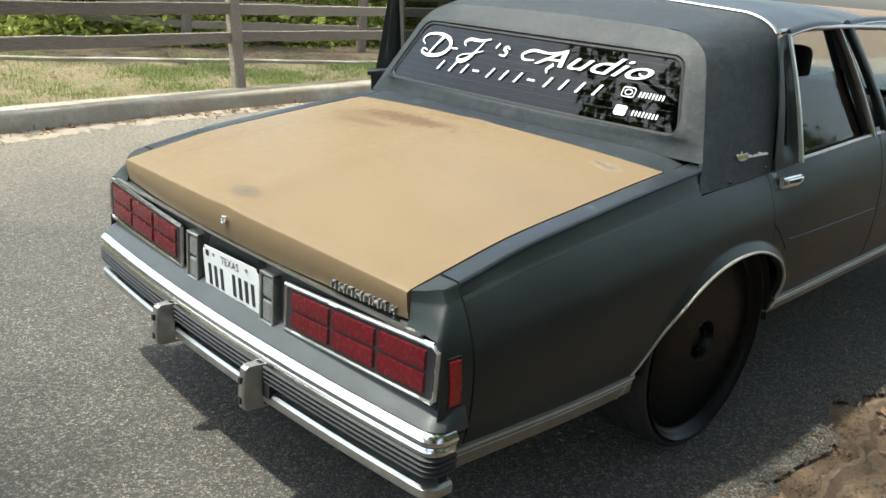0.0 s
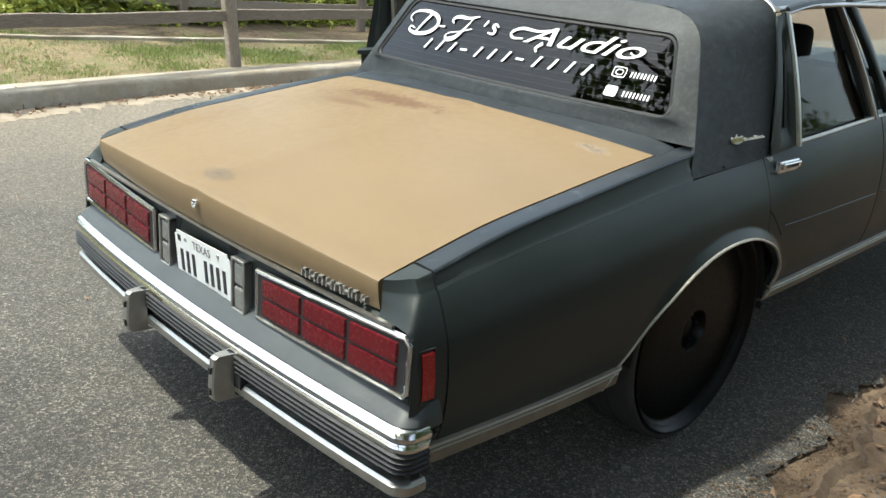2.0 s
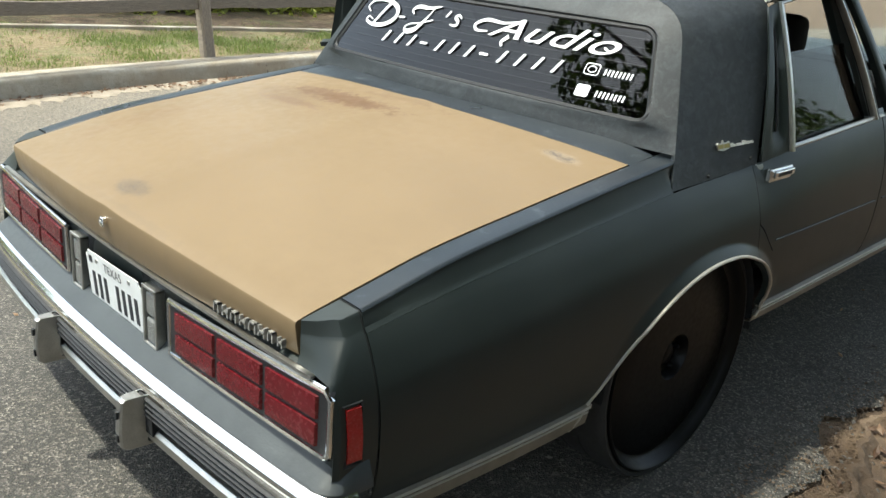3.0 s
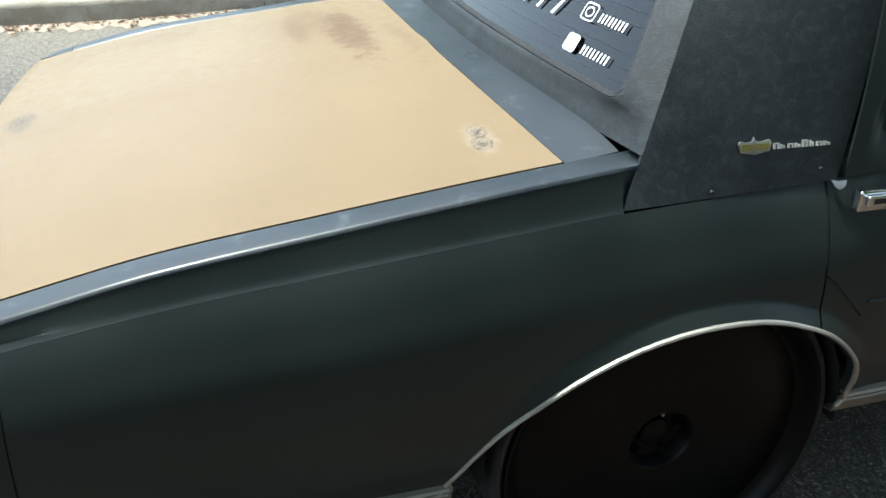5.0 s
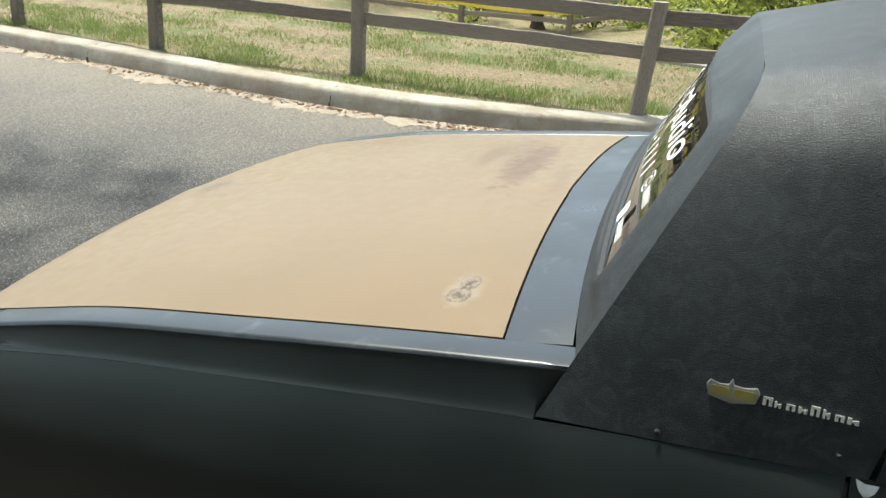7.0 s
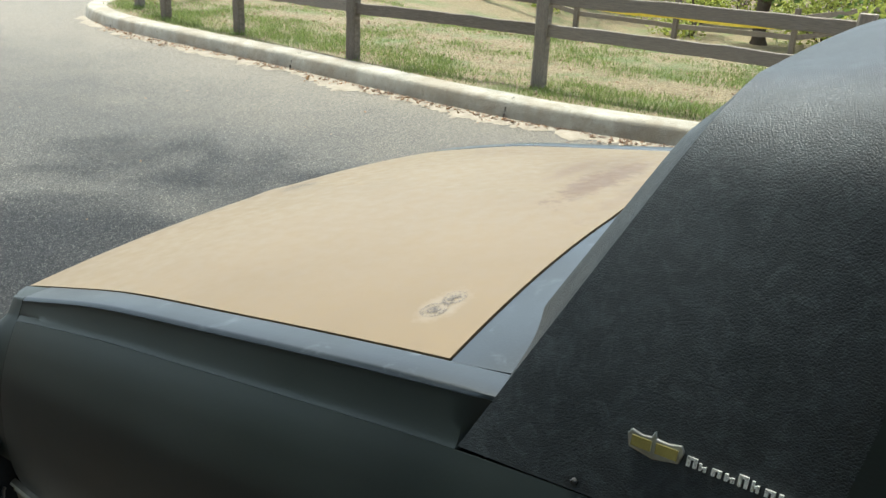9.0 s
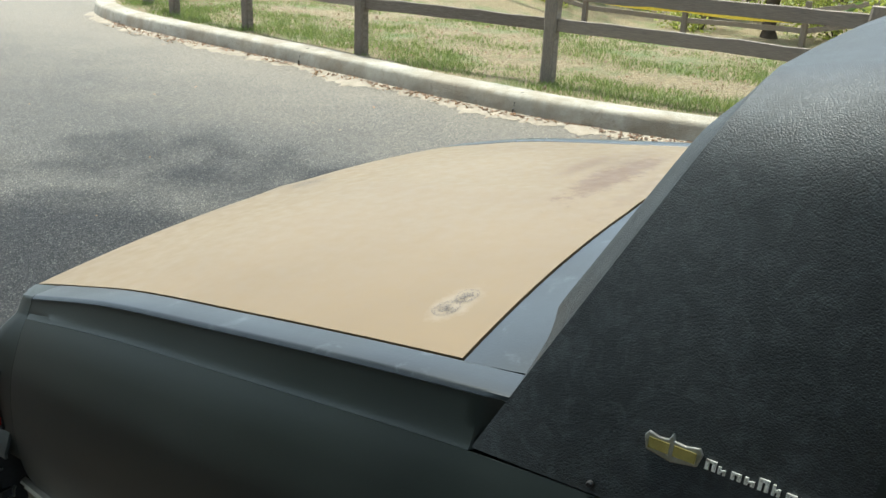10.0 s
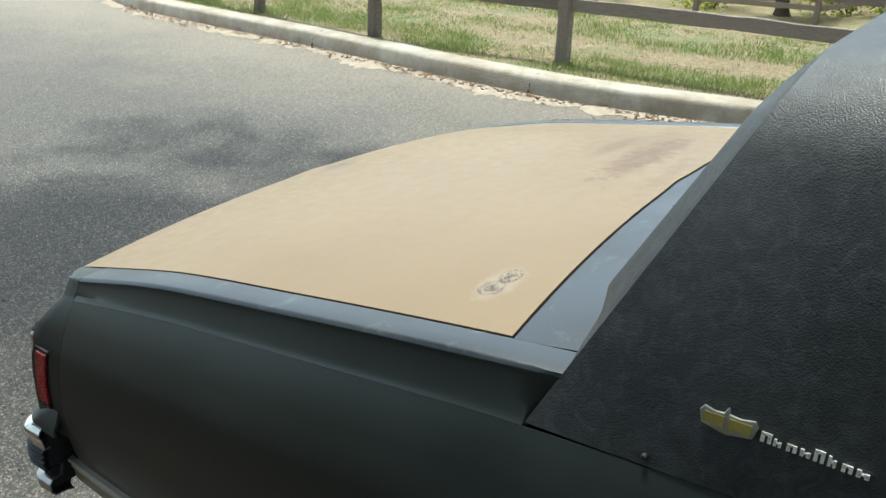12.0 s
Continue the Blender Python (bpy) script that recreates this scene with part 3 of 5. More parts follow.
def tree(x, y, height, spread, label, clumps=14, per=260, size=0.10, low=0.4, trunk=0.22, mat=None):
    z = lawn_z(x, y) if x < -5 else -0.03
    t = thing("tree", (x, y, z), label, "tree")
    bm = bmesh.new()
    path = [(x + 0.25 * noise.noise(Vector((x, y, k * 0.5))) * k / 3, y + 0.25 * noise.noise(Vector((y, x, k * 0.5))) * k / 3, z - 0.1 + height * 0.85 * k / 7) for k in range(8)]
    tube(path, lambda u: trunk * (1.25 - 1.05 * u) + trunk * 0.5 * max(0, 0.1 - u) * 6, 12, bm=bm)
    crown = bmesh.new()
    for i in range(clumps):
        u = low + (1 - low) * (i + random.random()) / clumps
        base = Vector(path[min(7, int(u * 7))])
        a = i * 2.4 + random.uniform(-0.4, 0.4)
        r = spread * (0.35 + 0.65 * random.random()) * (1.15 - 0.55 * u)
        tip = base + Vector((math.cos(a) * r, math.sin(a) * r, r * 0.35))
        mid = (base + tip) / 2 + Vector((0, 0, 0.08 * r))
        tube([base, mid, tip], lambda v: trunk * 0.32 * (1 - 0.8 * v), 6, bm=bm)
        leaves(crown, tip, spread * random.uniform(0.28, 0.48), per, size, 0.6)
        leaves(crown, mid, spread * random.uniform(0.18, 0.3), per // 3, size, 0.6)
    part("trunk", bm, BARK, t)
    part("crown", crown, mat or LEAF, t, smooth=False)
    return t


def shrub(x, y, r, h, mat=None):
    z = lawn_z(x, y) if x < -5 else -0.03
    s = thing("bush", (x, y, z), "leafy green undergrowth bush of the woods and of the unseen added hedge", "bush", "undergrowth bushes")
    bm, cr = bmesh.new(), bmesh.new()
    for i in range(11):
        a = i * 2.4
        tip = (x + r * 0.8 * math.cos(a) * random.uniform(0.3, 1), y + r * 0.8 * math.sin(a) * random.uniform(0.3, 1), z + h * (0.08 + 0.8 * ((i * 0.618) % 1)))
        tube([(x, y, z - 0.05), ((x + tip[0]) / 2, (y + tip[1]) / 2, z + (tip[2] - z) * 0.6), tip], lambda v: 0.02 * (1 - 0.7 * v), 5, bm=bm)
        leaves(cr, tip, r * random.uniform(0.35, 0.55), 130, 0.06, 0.8)
    part("stem", bm, BARK, s)
    part("foliage", cr, mat or BUSH, s, smooth=False)
    return s


# unseen trees added past the dirt side, to darken what the car reflects
for x, y, h, s in ((7.2, 3.6, 9.5, 3.0), (8.0, -2.4, 8, 2.8), (9.2, 8.0, 10, 3.2)):
    tree(x, y, h, s, "unseen tall leafy tree added past the dirt shoulder as a light screen", 18, 300, 0.13, 0.38, 0.26)
for x, y in ((12.5, -7), (12.0, 0.8), (12.8, 5.0), (13.5, -3.5), (12.2, 12)):
    tree(x, y, 9, 3.4, "unseen tall leafy tree added past the dirt shoulder as a light screen", 18, 260, 0.16, 0.12, 0.26)


def shade_tree(x, y, reach_x, reach_y, label, clumps=46, wide=1.0):
    """An unseen broad tree, added with its limbs placed to shade road and dirt."""
    t = thing("tree", (x, y, -0.03), label, "tree")
    wood, crown = bmesh.new(), bmesh.new()
    tube([(x, y, -0.1), (x - 0.1, y + 0.1, 1.6), (x - 0.3, y, 3.2), (x - 0.4, y - 0.1, 5.0), (x - 0.5, y, 7.5)], lambda u: 0.3 * (1.2 - u), 12, bm=wood)
    for i in range(clumps):
        ty = random.uniform(*reach_y)
        tip = Vector((random.uniform(*reach_x), ty, random.uniform(5.4, 8.2)))
        root = Vector((x - 0.35, y, random.uniform(3.0, 5.6)))
        mid = (root + tip) / 2 + Vector((0, 0, 0.6))
        tube([root, mid, tip], lambda v: 0.09 * (1 - 0.85 * v), 6, bm=wood)
        leaves(crown, tip, wide * random.uniform(0.8, 1.3), int(210 * wide ** 2), 0.12, 0.55)
        leaves(crown, (mid + tip) / 2, wide * random.uniform(0.5, 0.9), int(70 * wide), 0.12, 0.55)
    part("trunk", wood, BARK, t)
    part("crown", crown, LEAF, t, smooth=False)
    return t


shade_tree(4.6, -0.8, (0.4, 4.2), (-3.2, 0.8), "unseen broad tree added with limbs placed to shade the road", 36)
shade_tree(3.4, -5.6, (-3.6, 1.2), (-5.2, -2.3), "unseen broad tree added with limbs placed to shade the road", 24, 0.72)
shade_tree(4.9, 4.6, (0.4, 4.4), (0.4, 5.5), "unseen broad tree added with limbs placed to shade the road", 34)
# woods behind the fences
for x, y, h, s, tr in ((-10.2, 3.4, 12, 2.6, 0.24), (-10.6, 7.6, 12, 2.5, 0.17), (-10.2, 8.5, 13, 2.8, 0.27), (-13.5, 5.5, 13, 3.0, 0.25), (-14, 10.5, 12, 3, 0.25), (-18.6, -3.0, 4.2, 1.6, 0.16),
                       (-20, -0.5, 4.4, 1.7, 0.2), (-22, -5.5, 4.4, 1.8, 0.2), (-20.5, -9.0, 4.4, 1.7, 0.2), (-27, -12, 5, 2.2, 0.25), (-18.5, 2.2, 12, 2.8, 0.22), (-23, 3.5, 13, 3, 0.25), (-25, -1.5, 5, 2.4, 0.2), (-26, -8, 5, 2.4, 0.2)):
    tree(x, y, h, s, "slender woodland tree with a bare lower trunk", 10, 80, 0.15, 0.3, tr)
random.seed(21)
for k in range(16):
    shrub(-10.1 - 0.5 * random.random() + 0.14 * k * 0.8, 1.2 + k * 0.8, random.uniform(0.8, 1.1), random.uniform(1.5, 2.2))
for k in range(11):
    shrub(-11.9 - random.random() + 0.1 * k, 1.0 + k * 1.15, random.uniform(1.1, 1.5), random.uniform(2.2, 3.2), LEAF)
for x, y, r, h in ((-18.0, -0.6, 1.2, 1.9), (-18.8, -4.6, 1.0, 1.4), (-18.2, -7.8, 1.1, 1.6), (-19.5, -1.8, 1.3, 2.2), (-21, -7, 1.4, 2.2), (-17.8, 1.6, 1.3, 2.1), (-22, -2.5, 1.5, 2.6), (-24, -5, 1.6, 2.6), (-23, -10, 1.5, 2.4), (-21, 1, 1.5, 2.6), (-20.5, -11.5, 1.4, 2.2), (-19.8, 2.5, 1.5, 2.6), (-16.5, 2.8, 1.3, 2.2), (-14.5, 2.2, 1.2, 2.0)):
    shrub(x, y, r, h)
for k in range(14):
    shrub(-25.5 + 1.5 * random.random(), -16 + k * 1.6, random.uniform(1.4, 1.8), random.uniform(2.2, 3.0), BUSH)
# low bushes at the edge of the woods
for k in range(16):
    y = 2.6 + k * 0.75 + 0.3 * random.random()
    shrub(EDGE_LINE(y) - 1.9 - 0.9 * random.random(), y, random.uniform(0.6, 0.85), random.uniform(0.8, 1.4))
# unseen dense hedge added past the dirt shoulder, to darken the car's reflections
for k in range(34):
    shrub(5.2 + 1.4 * random.random(), -8 + k * 1.25, random.uniform(1.2, 1.6), random.uniform(1.9, 2.7), LEAF)


# ---- the sedan: body lines ----
LID_Z = curve([(0.10, 0.722), (0.14, 0.735), (0.28, 0.770), (0.47, 0.813), (0.74, 0.853), (0.97, 0.885), (1.145, 0.907), (1.30, 0.925)])
SHO_Z = curve([(0.18, 0.705), (0.29, 0.728), (0.50, 0.763), (0.70, 0.787), (0.89, 0.809), (1.21, 0.845), (1.62, 0.878), (1.80, 0.905), (2.50, 0.955), (3.40, 0.99), (4.30, 1.0), (5.20, 0.972)])
SHO_X = curve([(0.18, 0.808), (0.30, 0.812), (0.60, 0.816), (1.20, 0.822), (1.62, 0.834), (2.0, 0.856), (3.4, 0.862), (4.3, 0.855), (5.2, 0.82)])
WIDE = curve([(0.16, 0.858), (0.30, 0.870), (0.60, 0.884), (0.95, 0.892), (1.40, 0.897), (2.0, 0.912), (3.4, 0.920), (4.3, 0.915), (5.0, 0.89), (5.3, 0.86)])
LOW_Z = curve([(0.20, 0.360), (0.93, 0.356), (1.75, 0.424), (2.6, 0.455), (4.3, 0.505), (5.3, 0.54)])
FULL = curve([(0, 0), (0.06, 0.215), (0.14, 0.455), (0.28, 0.785), (0.42, 0.95), (0.55, 1.0), (0.72, 0.985), (0.88, 0.84), (1.0, 0.58)])
ARCH_0, ARCH_1 = 0.915, 1.742   # where the rear wheel opening meets the lower edge
ARCH = curve([(0.915, 0.356), (0.955, 0.425), (1.00, 0.482), (1.05, 0.525), (1.10, 0.561), (1.20, 0.611), (1.30, 0.640), (1.40, 0.651), (1.50, 0.645), (1.60, 0.613), (1.65, 0.584), (1.70, 0.537), (1.725, 0.495), (1.742, 0.424)])
FRONT_ARCH = lambda y: 0.44 + math.sqrt(max(0, 1 - ((y - 4.31) / 0.41) ** 2)) * 0.36


def side_x(y, z):
    t = (SHO_Z(y) - z) / (SHO_Z(y) - LOW_Z(y))
    return SHO_X(y) + (WIDE(y) - SHO_X(y)) * FULL(max(0, min(1, t)))


ARCH_PTS = [(y, ARCH(y)) for y in steps(ARCH_0, ARCH_1, 260)]


def flare(y, z):
    if not 0.86 < y < 1.82:
        return 0.0
    d = min(math.hypot(y - a, z - b) for a, b in ARCH_PTS)
    k = max(0.0, 1 - d / 0.036)
    return 0.020 * k * min(1, max(0, (y - 0.95) / 0.12)) * (0.4 + 0.6 * min(1, (z - 0.4) / 0.25))


def low(y):
    if ARCH_0 < y < ARCH_1:
        return max(LOW_Z(y), ARCH(y))
    if 3.9 < y < 4.72:
        return max(LOW_Z(y), FRONT_ARCH(y))
    return LOW_Z(y)


def side_rows(ys, top=None, n=46):
    rows = []
    for y in ys:
        t0 = top(y) if top else SHO_Z(y)
        zb = low(y)
        r = []
        for k in range(n + 1):
            z = t0 + (zb - t0) * (k / n) ** 1.25
            r.append((side_x(y, z) + flare(y, z), y, z))
        rows.append(r)
    return rows


car = thing("sedan", (0, 2.65, 0), "satin black older sedan with a tan trunk lid and big wheels", "car")


def both(name, rows, mat, label="", thick=0.004):
    out = []
    for rr in (rows, mirrored(rows)):
        out.append(solid(part(name, grid(rr), mat, car, label), thick, 0))
    return out


# trunk lid: a bowed, crowned panel with a rear face
def lid_point(x, v):
    """v runs from the rear edge to the front edge."""
    u = x / 0.725
    y0 = 0.100 + 0.040 * u * u
    y1 = 1.108 + 0.037 * u * u
    y = y0 + (y1 - y0) * v
    ye = 0.14 + (1.145 - 0.14) * v
    crown = 0.022 + 0.006 * v
    return (x, y, LID_Z(ye) + crown * (1 - abs(u) ** 2.2) + 0.004 * max(0, 1 - abs(u) / 0.12))


def trunk_lid():
    rows = []
    xs = steps(-0.725, 0.725, 40)
    drop = []
    for x in xs:
        u = x / 0.725
        top = lid_point(x, 0.0)
        face = []
        # rounded break, then the rear face down to the lamp line
        face.append((x, top[1] + 0.030, lid_point(x, 0.03)[2]))
        face.append((x, top[1] + 0.006, lid_point(x, 0.006)[2] - 0.0004))
        face.append((x, top[1] + 0.001, top[2] - 0.002))
        face.append((x, top[1] - 0.001, top[2] - 0.007))
        face.append((x, top[1] + 0.004, 0.690))
        face.append((x, top[1] + 0.010, 0.660 + 0.004 * u * u))
        face.append((x, top[1] + 0.022, 0.654 + 0.004 * u * u))
        drop.append(face)
    for v in reversed(steps(0.05, 1.0, 26)):
        rows.append([lid_point(x, v) for x in xs])
    for k in range(7):
        rows.append([d[k] for d in drop])
    ob = part("trunk_lid", grid(rows), TAN, car, "tan trunk lid with scorch marks and rust", angle=30)
    return solid(ob, 0.014, -1)


lid = trunk_lid()
# lock
bm = lathe([(0.0, -0.001), (0.007, -0.001), (0.0075, -0.0035), (0.0105, -0.0045), (0.0125, -0.002), (0.0125, 0.006)], (0, 0, 0), 1, 20)
bmesh.ops.transform(bm, matrix=Matrix.Translation((0.0, 0.094, 0.718)) @ Matrix.Rotation(radians(90), 4, 'Z'), verts=bm.verts[:])
part("lock", bm, CHROME, lid, "chrome key lock")
# maker's nameplate drawn as plain raised bars
for i, (w, h) in enumerate(((0.020, 0.022), (0.024, 0.022), (0.022, 0.022), (0.024, 0.022), (0.026, 0.022), (0.024, 0.022), (0.018, 0.022), (0.016, 0.018))):
    x0 = 0.475 + i * 0.029
    bm = bmesh.new()
    for k, (a, c) in enumerate(((0, 0.2), (0.8, 1.0))):
        yy = lid_point(x0, 0)[1] + 0.001
        box(bm, x0 + w * a, x0 + w * c, yy - 0.004, yy + 0.006, 0.668, 0.668 + h)
    box(bm, x0, x0 + w, yy - 0.004, yy + 0.006, 0.668 + h * (0.4 if i % 2 else 0.8), 0.668 + h * (0.6 if i % 2 else 1.0))
    part("nameplate_bar", bm, NAMEPLATE, lid)


# dotted scorch rings
def ring_marks(x, y, rx, ry, seed):
    random.seed(seed)
    bm = bmesh.new()
    for k in range(150):
        a = k / 40 * 2 * math.pi if k < 40 else random.uniform(0, 6.283)
        rr = 1.0 if k < 40 else (random.uniform(0.78, 0.9) if k < 75 else random.uniform(0.05, 0.6))
        px, py = x + rx * rr * math.cos(a) * random.uniform(0.93, 1.05), y + ry * rr * math.sin(a) * random.uniform(0.93, 1.05)
        u = px / 0.725
        v = (py - (0.100 + 0.04 * u * u)) / (1.008 - 0.003 * u * u)
        z = lid_point(px, v)[2] + 0.0012
        s = random.uniform(0.0008, 0.0015)
        z2 = lid_point(px, v + 0.002)[2] + 0.0012
        vs = [bm.verts.new((px + s * math.cos(q * 1.26), py + s * math.sin(q * 1.26), z + (z2 - z) * s * math.sin(q * 1.26) / 0.002)) for q in range(5)]
        bm.faces.new(vs)
    return part("scorch_ring", bm, SCORCH, lid, "ring of dark scorched dots", smooth=False)


ring_marks(0.607, 1.040, 0.026, 0.019, 3)
ring_marks(0.558, 1.046, 0.025, 0.017, 4)
ring_marks(-0.03, 0.185, 0.055, 0.026, 5)

# quarter panels: lower sheet and the strip beside the lid
ys = [0.238, 0.26, 0.30, 0.36, 0.44, 0.52, 0.60, 0.68, 0.76, 0.82, 0.86, 0.90, 0.915, 0.93, 0.95, 0.97] + steps(1.0, 1.602, 36)
sheet = side_rows(ys)
quarters = both("quarter_panel", sheet, BLACK)


def strip_rows(y0, y1, n=26):
    rows = []
    for y in steps(y0, y1, n):
        e = LID_Z(y)
        s = SHO_Z(y)
        xs = SHO_X(y)
        k = max(0.0, min(1.0, (y - 0.2) / 0.9))
        row = [(0.731, e - 0.03), (0.731, e - 0.003), (0.734, e - 0.001), (0.737, e - 0.0008), (0.760, e - 0.001), (0.785, e - 0.002), (0.789, e - 0.003), (0.7925, e - 0.007), (0.794, e - 0.014), (0.794 + 0.42 * (xs - 0.794), s + 0.55 * (e - 0.014 - s)), (0.794 + 0.62 * (xs - 0.794), s + 0.28 * (e - 0.014 - s)), (xs - 0.0062, s + 0.0085), (xs - 0.0035, s + 0.0035), (xs, s)]
        rows.append([(min(x, 0.79) if y > 1.237 else x, y, z) for x, z in row])
    return rows


strip = strip_rows(0.238, 1.30, 52)
# dark strip laid in the lid's gap, in place of the shade there
both("lid_gutter", [[(0.7245, y, LID_Z(y) - 0.012), (0.7270, y, LID_Z(y) - 0.0045), (0.7312, y, LID_Z(y) - 0.0035)] for y in steps(0.238, 1.15, 40)], DARK, "", 0.001)
both("fender_top", [r[:8] for r in strip], WORN_SHEEN)
both("fender_side", [r[7:] for r in strip], BLACK)

# wheel arch mouldings and rocker trim
for sgn in (1, -1):
    path = [(sgn * 0.852, 0.868, 0.292), (sgn * 0.862, 0.890, 0.322)]
    path += [(sgn * (side_x(y, low(y) + 0.004) + 0.002 + flare(y, low(y))), y, low(y) + 0.004) for y in [0.92, 0.935, 0.955] + steps(0.975, 1.64, 48) + [1.65, 1.66, 1.67, 1.68, 1.69, 1.70, 1.708, 1.715, 1.722, 1.728, 1.733, 1.737, 1.74]]
    path += [(sgn * 0.890, 1.739, 0.412), (sgn * 0.886, 1.730, 0.394)]
    part("arch_moulding", tube(path, 0.0058, 8, 0.8), ARCH_METAL, car, "bright metal wheel arch moulding")
    rows = []
    for y in steps(0.20, 0.925, 16):
        z = LOW_Z(y)
        x = side_x(y, z)
        rows.append([(sgn * (x + 0.002), y, z + 0.006), (sgn * (x + 0.012), y, z + 0.002), (sgn * (x + 0.012), y, z - 0.008), (sgn * (x + 0.004), y, z - 0.012), (sgn * (x + 0.006), y, z - 0.016), (sgn * (x + 0.0), y, z - 0.056), (sgn * (x - 0.02), y, z - 0.062)])
    solid(part("rear_rocker_trim", grid(rows), TRIM_LOW, car, "weathered bright lower trim"), 0.004)
    rows = []
    for y in steps(1.735, 3.9, 30):
        z = LOW_Z(y)
        x = side_x(y, z)
        rows.append([(sgn * (x + 0.002), y, z + 0.006), (sgn * (x + 0.012), y, z + 0.002), (sgn * (x + 0.012), y, z - 0.008), (sgn * (x + 0.004), y, z - 0.012), (sgn * (x + 0.006), y, z - 0.016), (sgn * (x - 0.006), y, z - 0.054), (sgn * (x - 0.03), y, z - 0.060)])
    solid(part("rocker_trim", grid(rows), TRIM_LOW, car, "weathered bright rocker trim"), 0.004)
    for y0, y1 in ((0.20, 0.918), (1.742, 3.9)):
        for dz, r in ((-0.003, 0.0042), (-0.019, 0.0026)):
            part("trim_bead", tube([(sgn * (side_x(y, LOW_Z(y)) + 0.0115 + dz * 0.25), y, LOW_Z(y) + dz) for y in steps(y0, y1, 20)], r, 6), ARCH_METAL, car, "bright bead along the lower trim")
    # wheel housing behind the opening
    for cy, lim in ((1.37, 0.37), (4.31, 0.42)):
        bm = lathe([(lim + 0.02, 0), (lim + 0.02, -0.40), (0.02, -0.40)], (sgn * 0.865, cy, 0.33), sgn, 32)
        bmesh.ops.delete(bm, geom=[v for v in bm.verts if v.co.z < 0.30], context='VERTS')
        part("wheel_housing", bm, DARK, car)


# rear corner caps
def cap_rear(z):
    return 0.136 + 0.052 * max(0.0, min(1.0, (z - 0.648) / 0.075))


def corner_cap(sgn):
    section = [(x, z) for x, _, z in strip_rows(0.236, 0.237, 1)[0][5:]]
    section += [(side_x(0.236, z), z) for z in (0.70, 0.685, 0.67, 0.655, 0.651, 0.64, 0.62, 0.60, 0.57, 0.54, 0.51, 0.48, 0.45, 0.43)]
    top = section[0][1]
    rows = []
    for xo, z in section:
        yr = cap_rear(z)
        high = z > 0.653
        inner, yi = (0.730, min(0.147, yr)) if high else (min(0.8535, xo - 0.010), yr)
        # the rear edge slopes straight out from the lid's height to the lamp
        xr = 0.788 + 0.054 * min(1, (top - z) / (top - 0.652)) if high else xo
        ring = [(inner, 0.236), (inner, yi + 0.004), (inner + 0.002, yi), ((inner + xr) / 2, (yi + yr) / 2 - 0.002), (max(inner + 0.003, xr - 0.012), yr - 0.001), (xr - 0.004, yr + 0.003), (xr, yr + 0.010), (xr + 0.5 * (xo - xr), yr + 0.030), (xo, 0.236)]
        lower = max(0, min(1, (z - 0.69) / 0.05)) * 0.020 / 0.09
        rows.append([(sgn * x, y, z - lower * (0.236 - y)) for x, y in ring])
    bm = grid(rows)
    bm.verts.ensure_lookup_table()
    bm.faces.new([bm.verts[i] for i in range(9)])
    bmesh.ops.recalc_face_normals(bm, faces=bm.faces[:])
    return part("corner_cap", bm, BLACK, car, "black plastic rear corner cap", angle=28)


corner_cap(1)
corner_cap(-1)
# thin dark line along the seam between cap and quarter panel
for sgn in (1, -1):
    path = [(sgn * p[0], 0.235, p[2]) for p in strip_rows(0.235, 0.236, 1)[0][1:-1]] + [(sgn * side_x(0.235, z), 0.235, z) for z in steps(0.70, 0.40, 10)]
    part("cap_seam", tube(path, 0.0013, 6), DARK, car)
    # side marker
    bm = bmesh.new()
    grid([[(sgn * (side_x(0.235, z) + o + 0.06 * (y - 0.2)), y, z) for y in steps(0.160, 0.193, 3)] for z, o in ((0.497, 0.0), (0.499, 0.006), (0.55, 0.007), (0.605, 0.006), (0.607, 0.0))], bm)
    ml = solid(part("side_marker", bm, RED_LIGHT, car, "red side marker lamp in a black bezel"), 0.004)
    path = [(sgn * (side_x(0.235, z) + 0.001 + 0.06 * (y - 0.2)), y, z) for y, z in ((0.157, 0.49), (0.157, 0.613), (0.196, 0.613), (0.196, 0.49), (0.157, 0.49))]
    part("bezel", tube(path, 0.004, 6), RUBBER, ml)


# rear panel, lamps, plate
def rear_y(x):
    return 0.118 + 0.024 * (x / 0.85) ** 2


rows = [[(x * (0.90 if z > 0.65 else 1.0), rear_y(x) + 0.012 + d, z) for x in steps(-0.84, 0.84, 24)] for z, d in ((0.72, 0.05), (0.66, 0.03), (0.652, 0.004), (0.648, 0.0), (0.49, 0.0), (0.47, 0.0))]
solid(part("rear_panel", grid(rows), BLACK, car), 0.006)
rows = [[(x, rear_y(x) + 0.001, z) for x in steps(-0.79, 0.79, 24)] for z in (0.655, 0.648)]
solid(part("lid_trim", grid(rows), DULL, car, "narrow bright strip under the trunk lid"), 0.012)


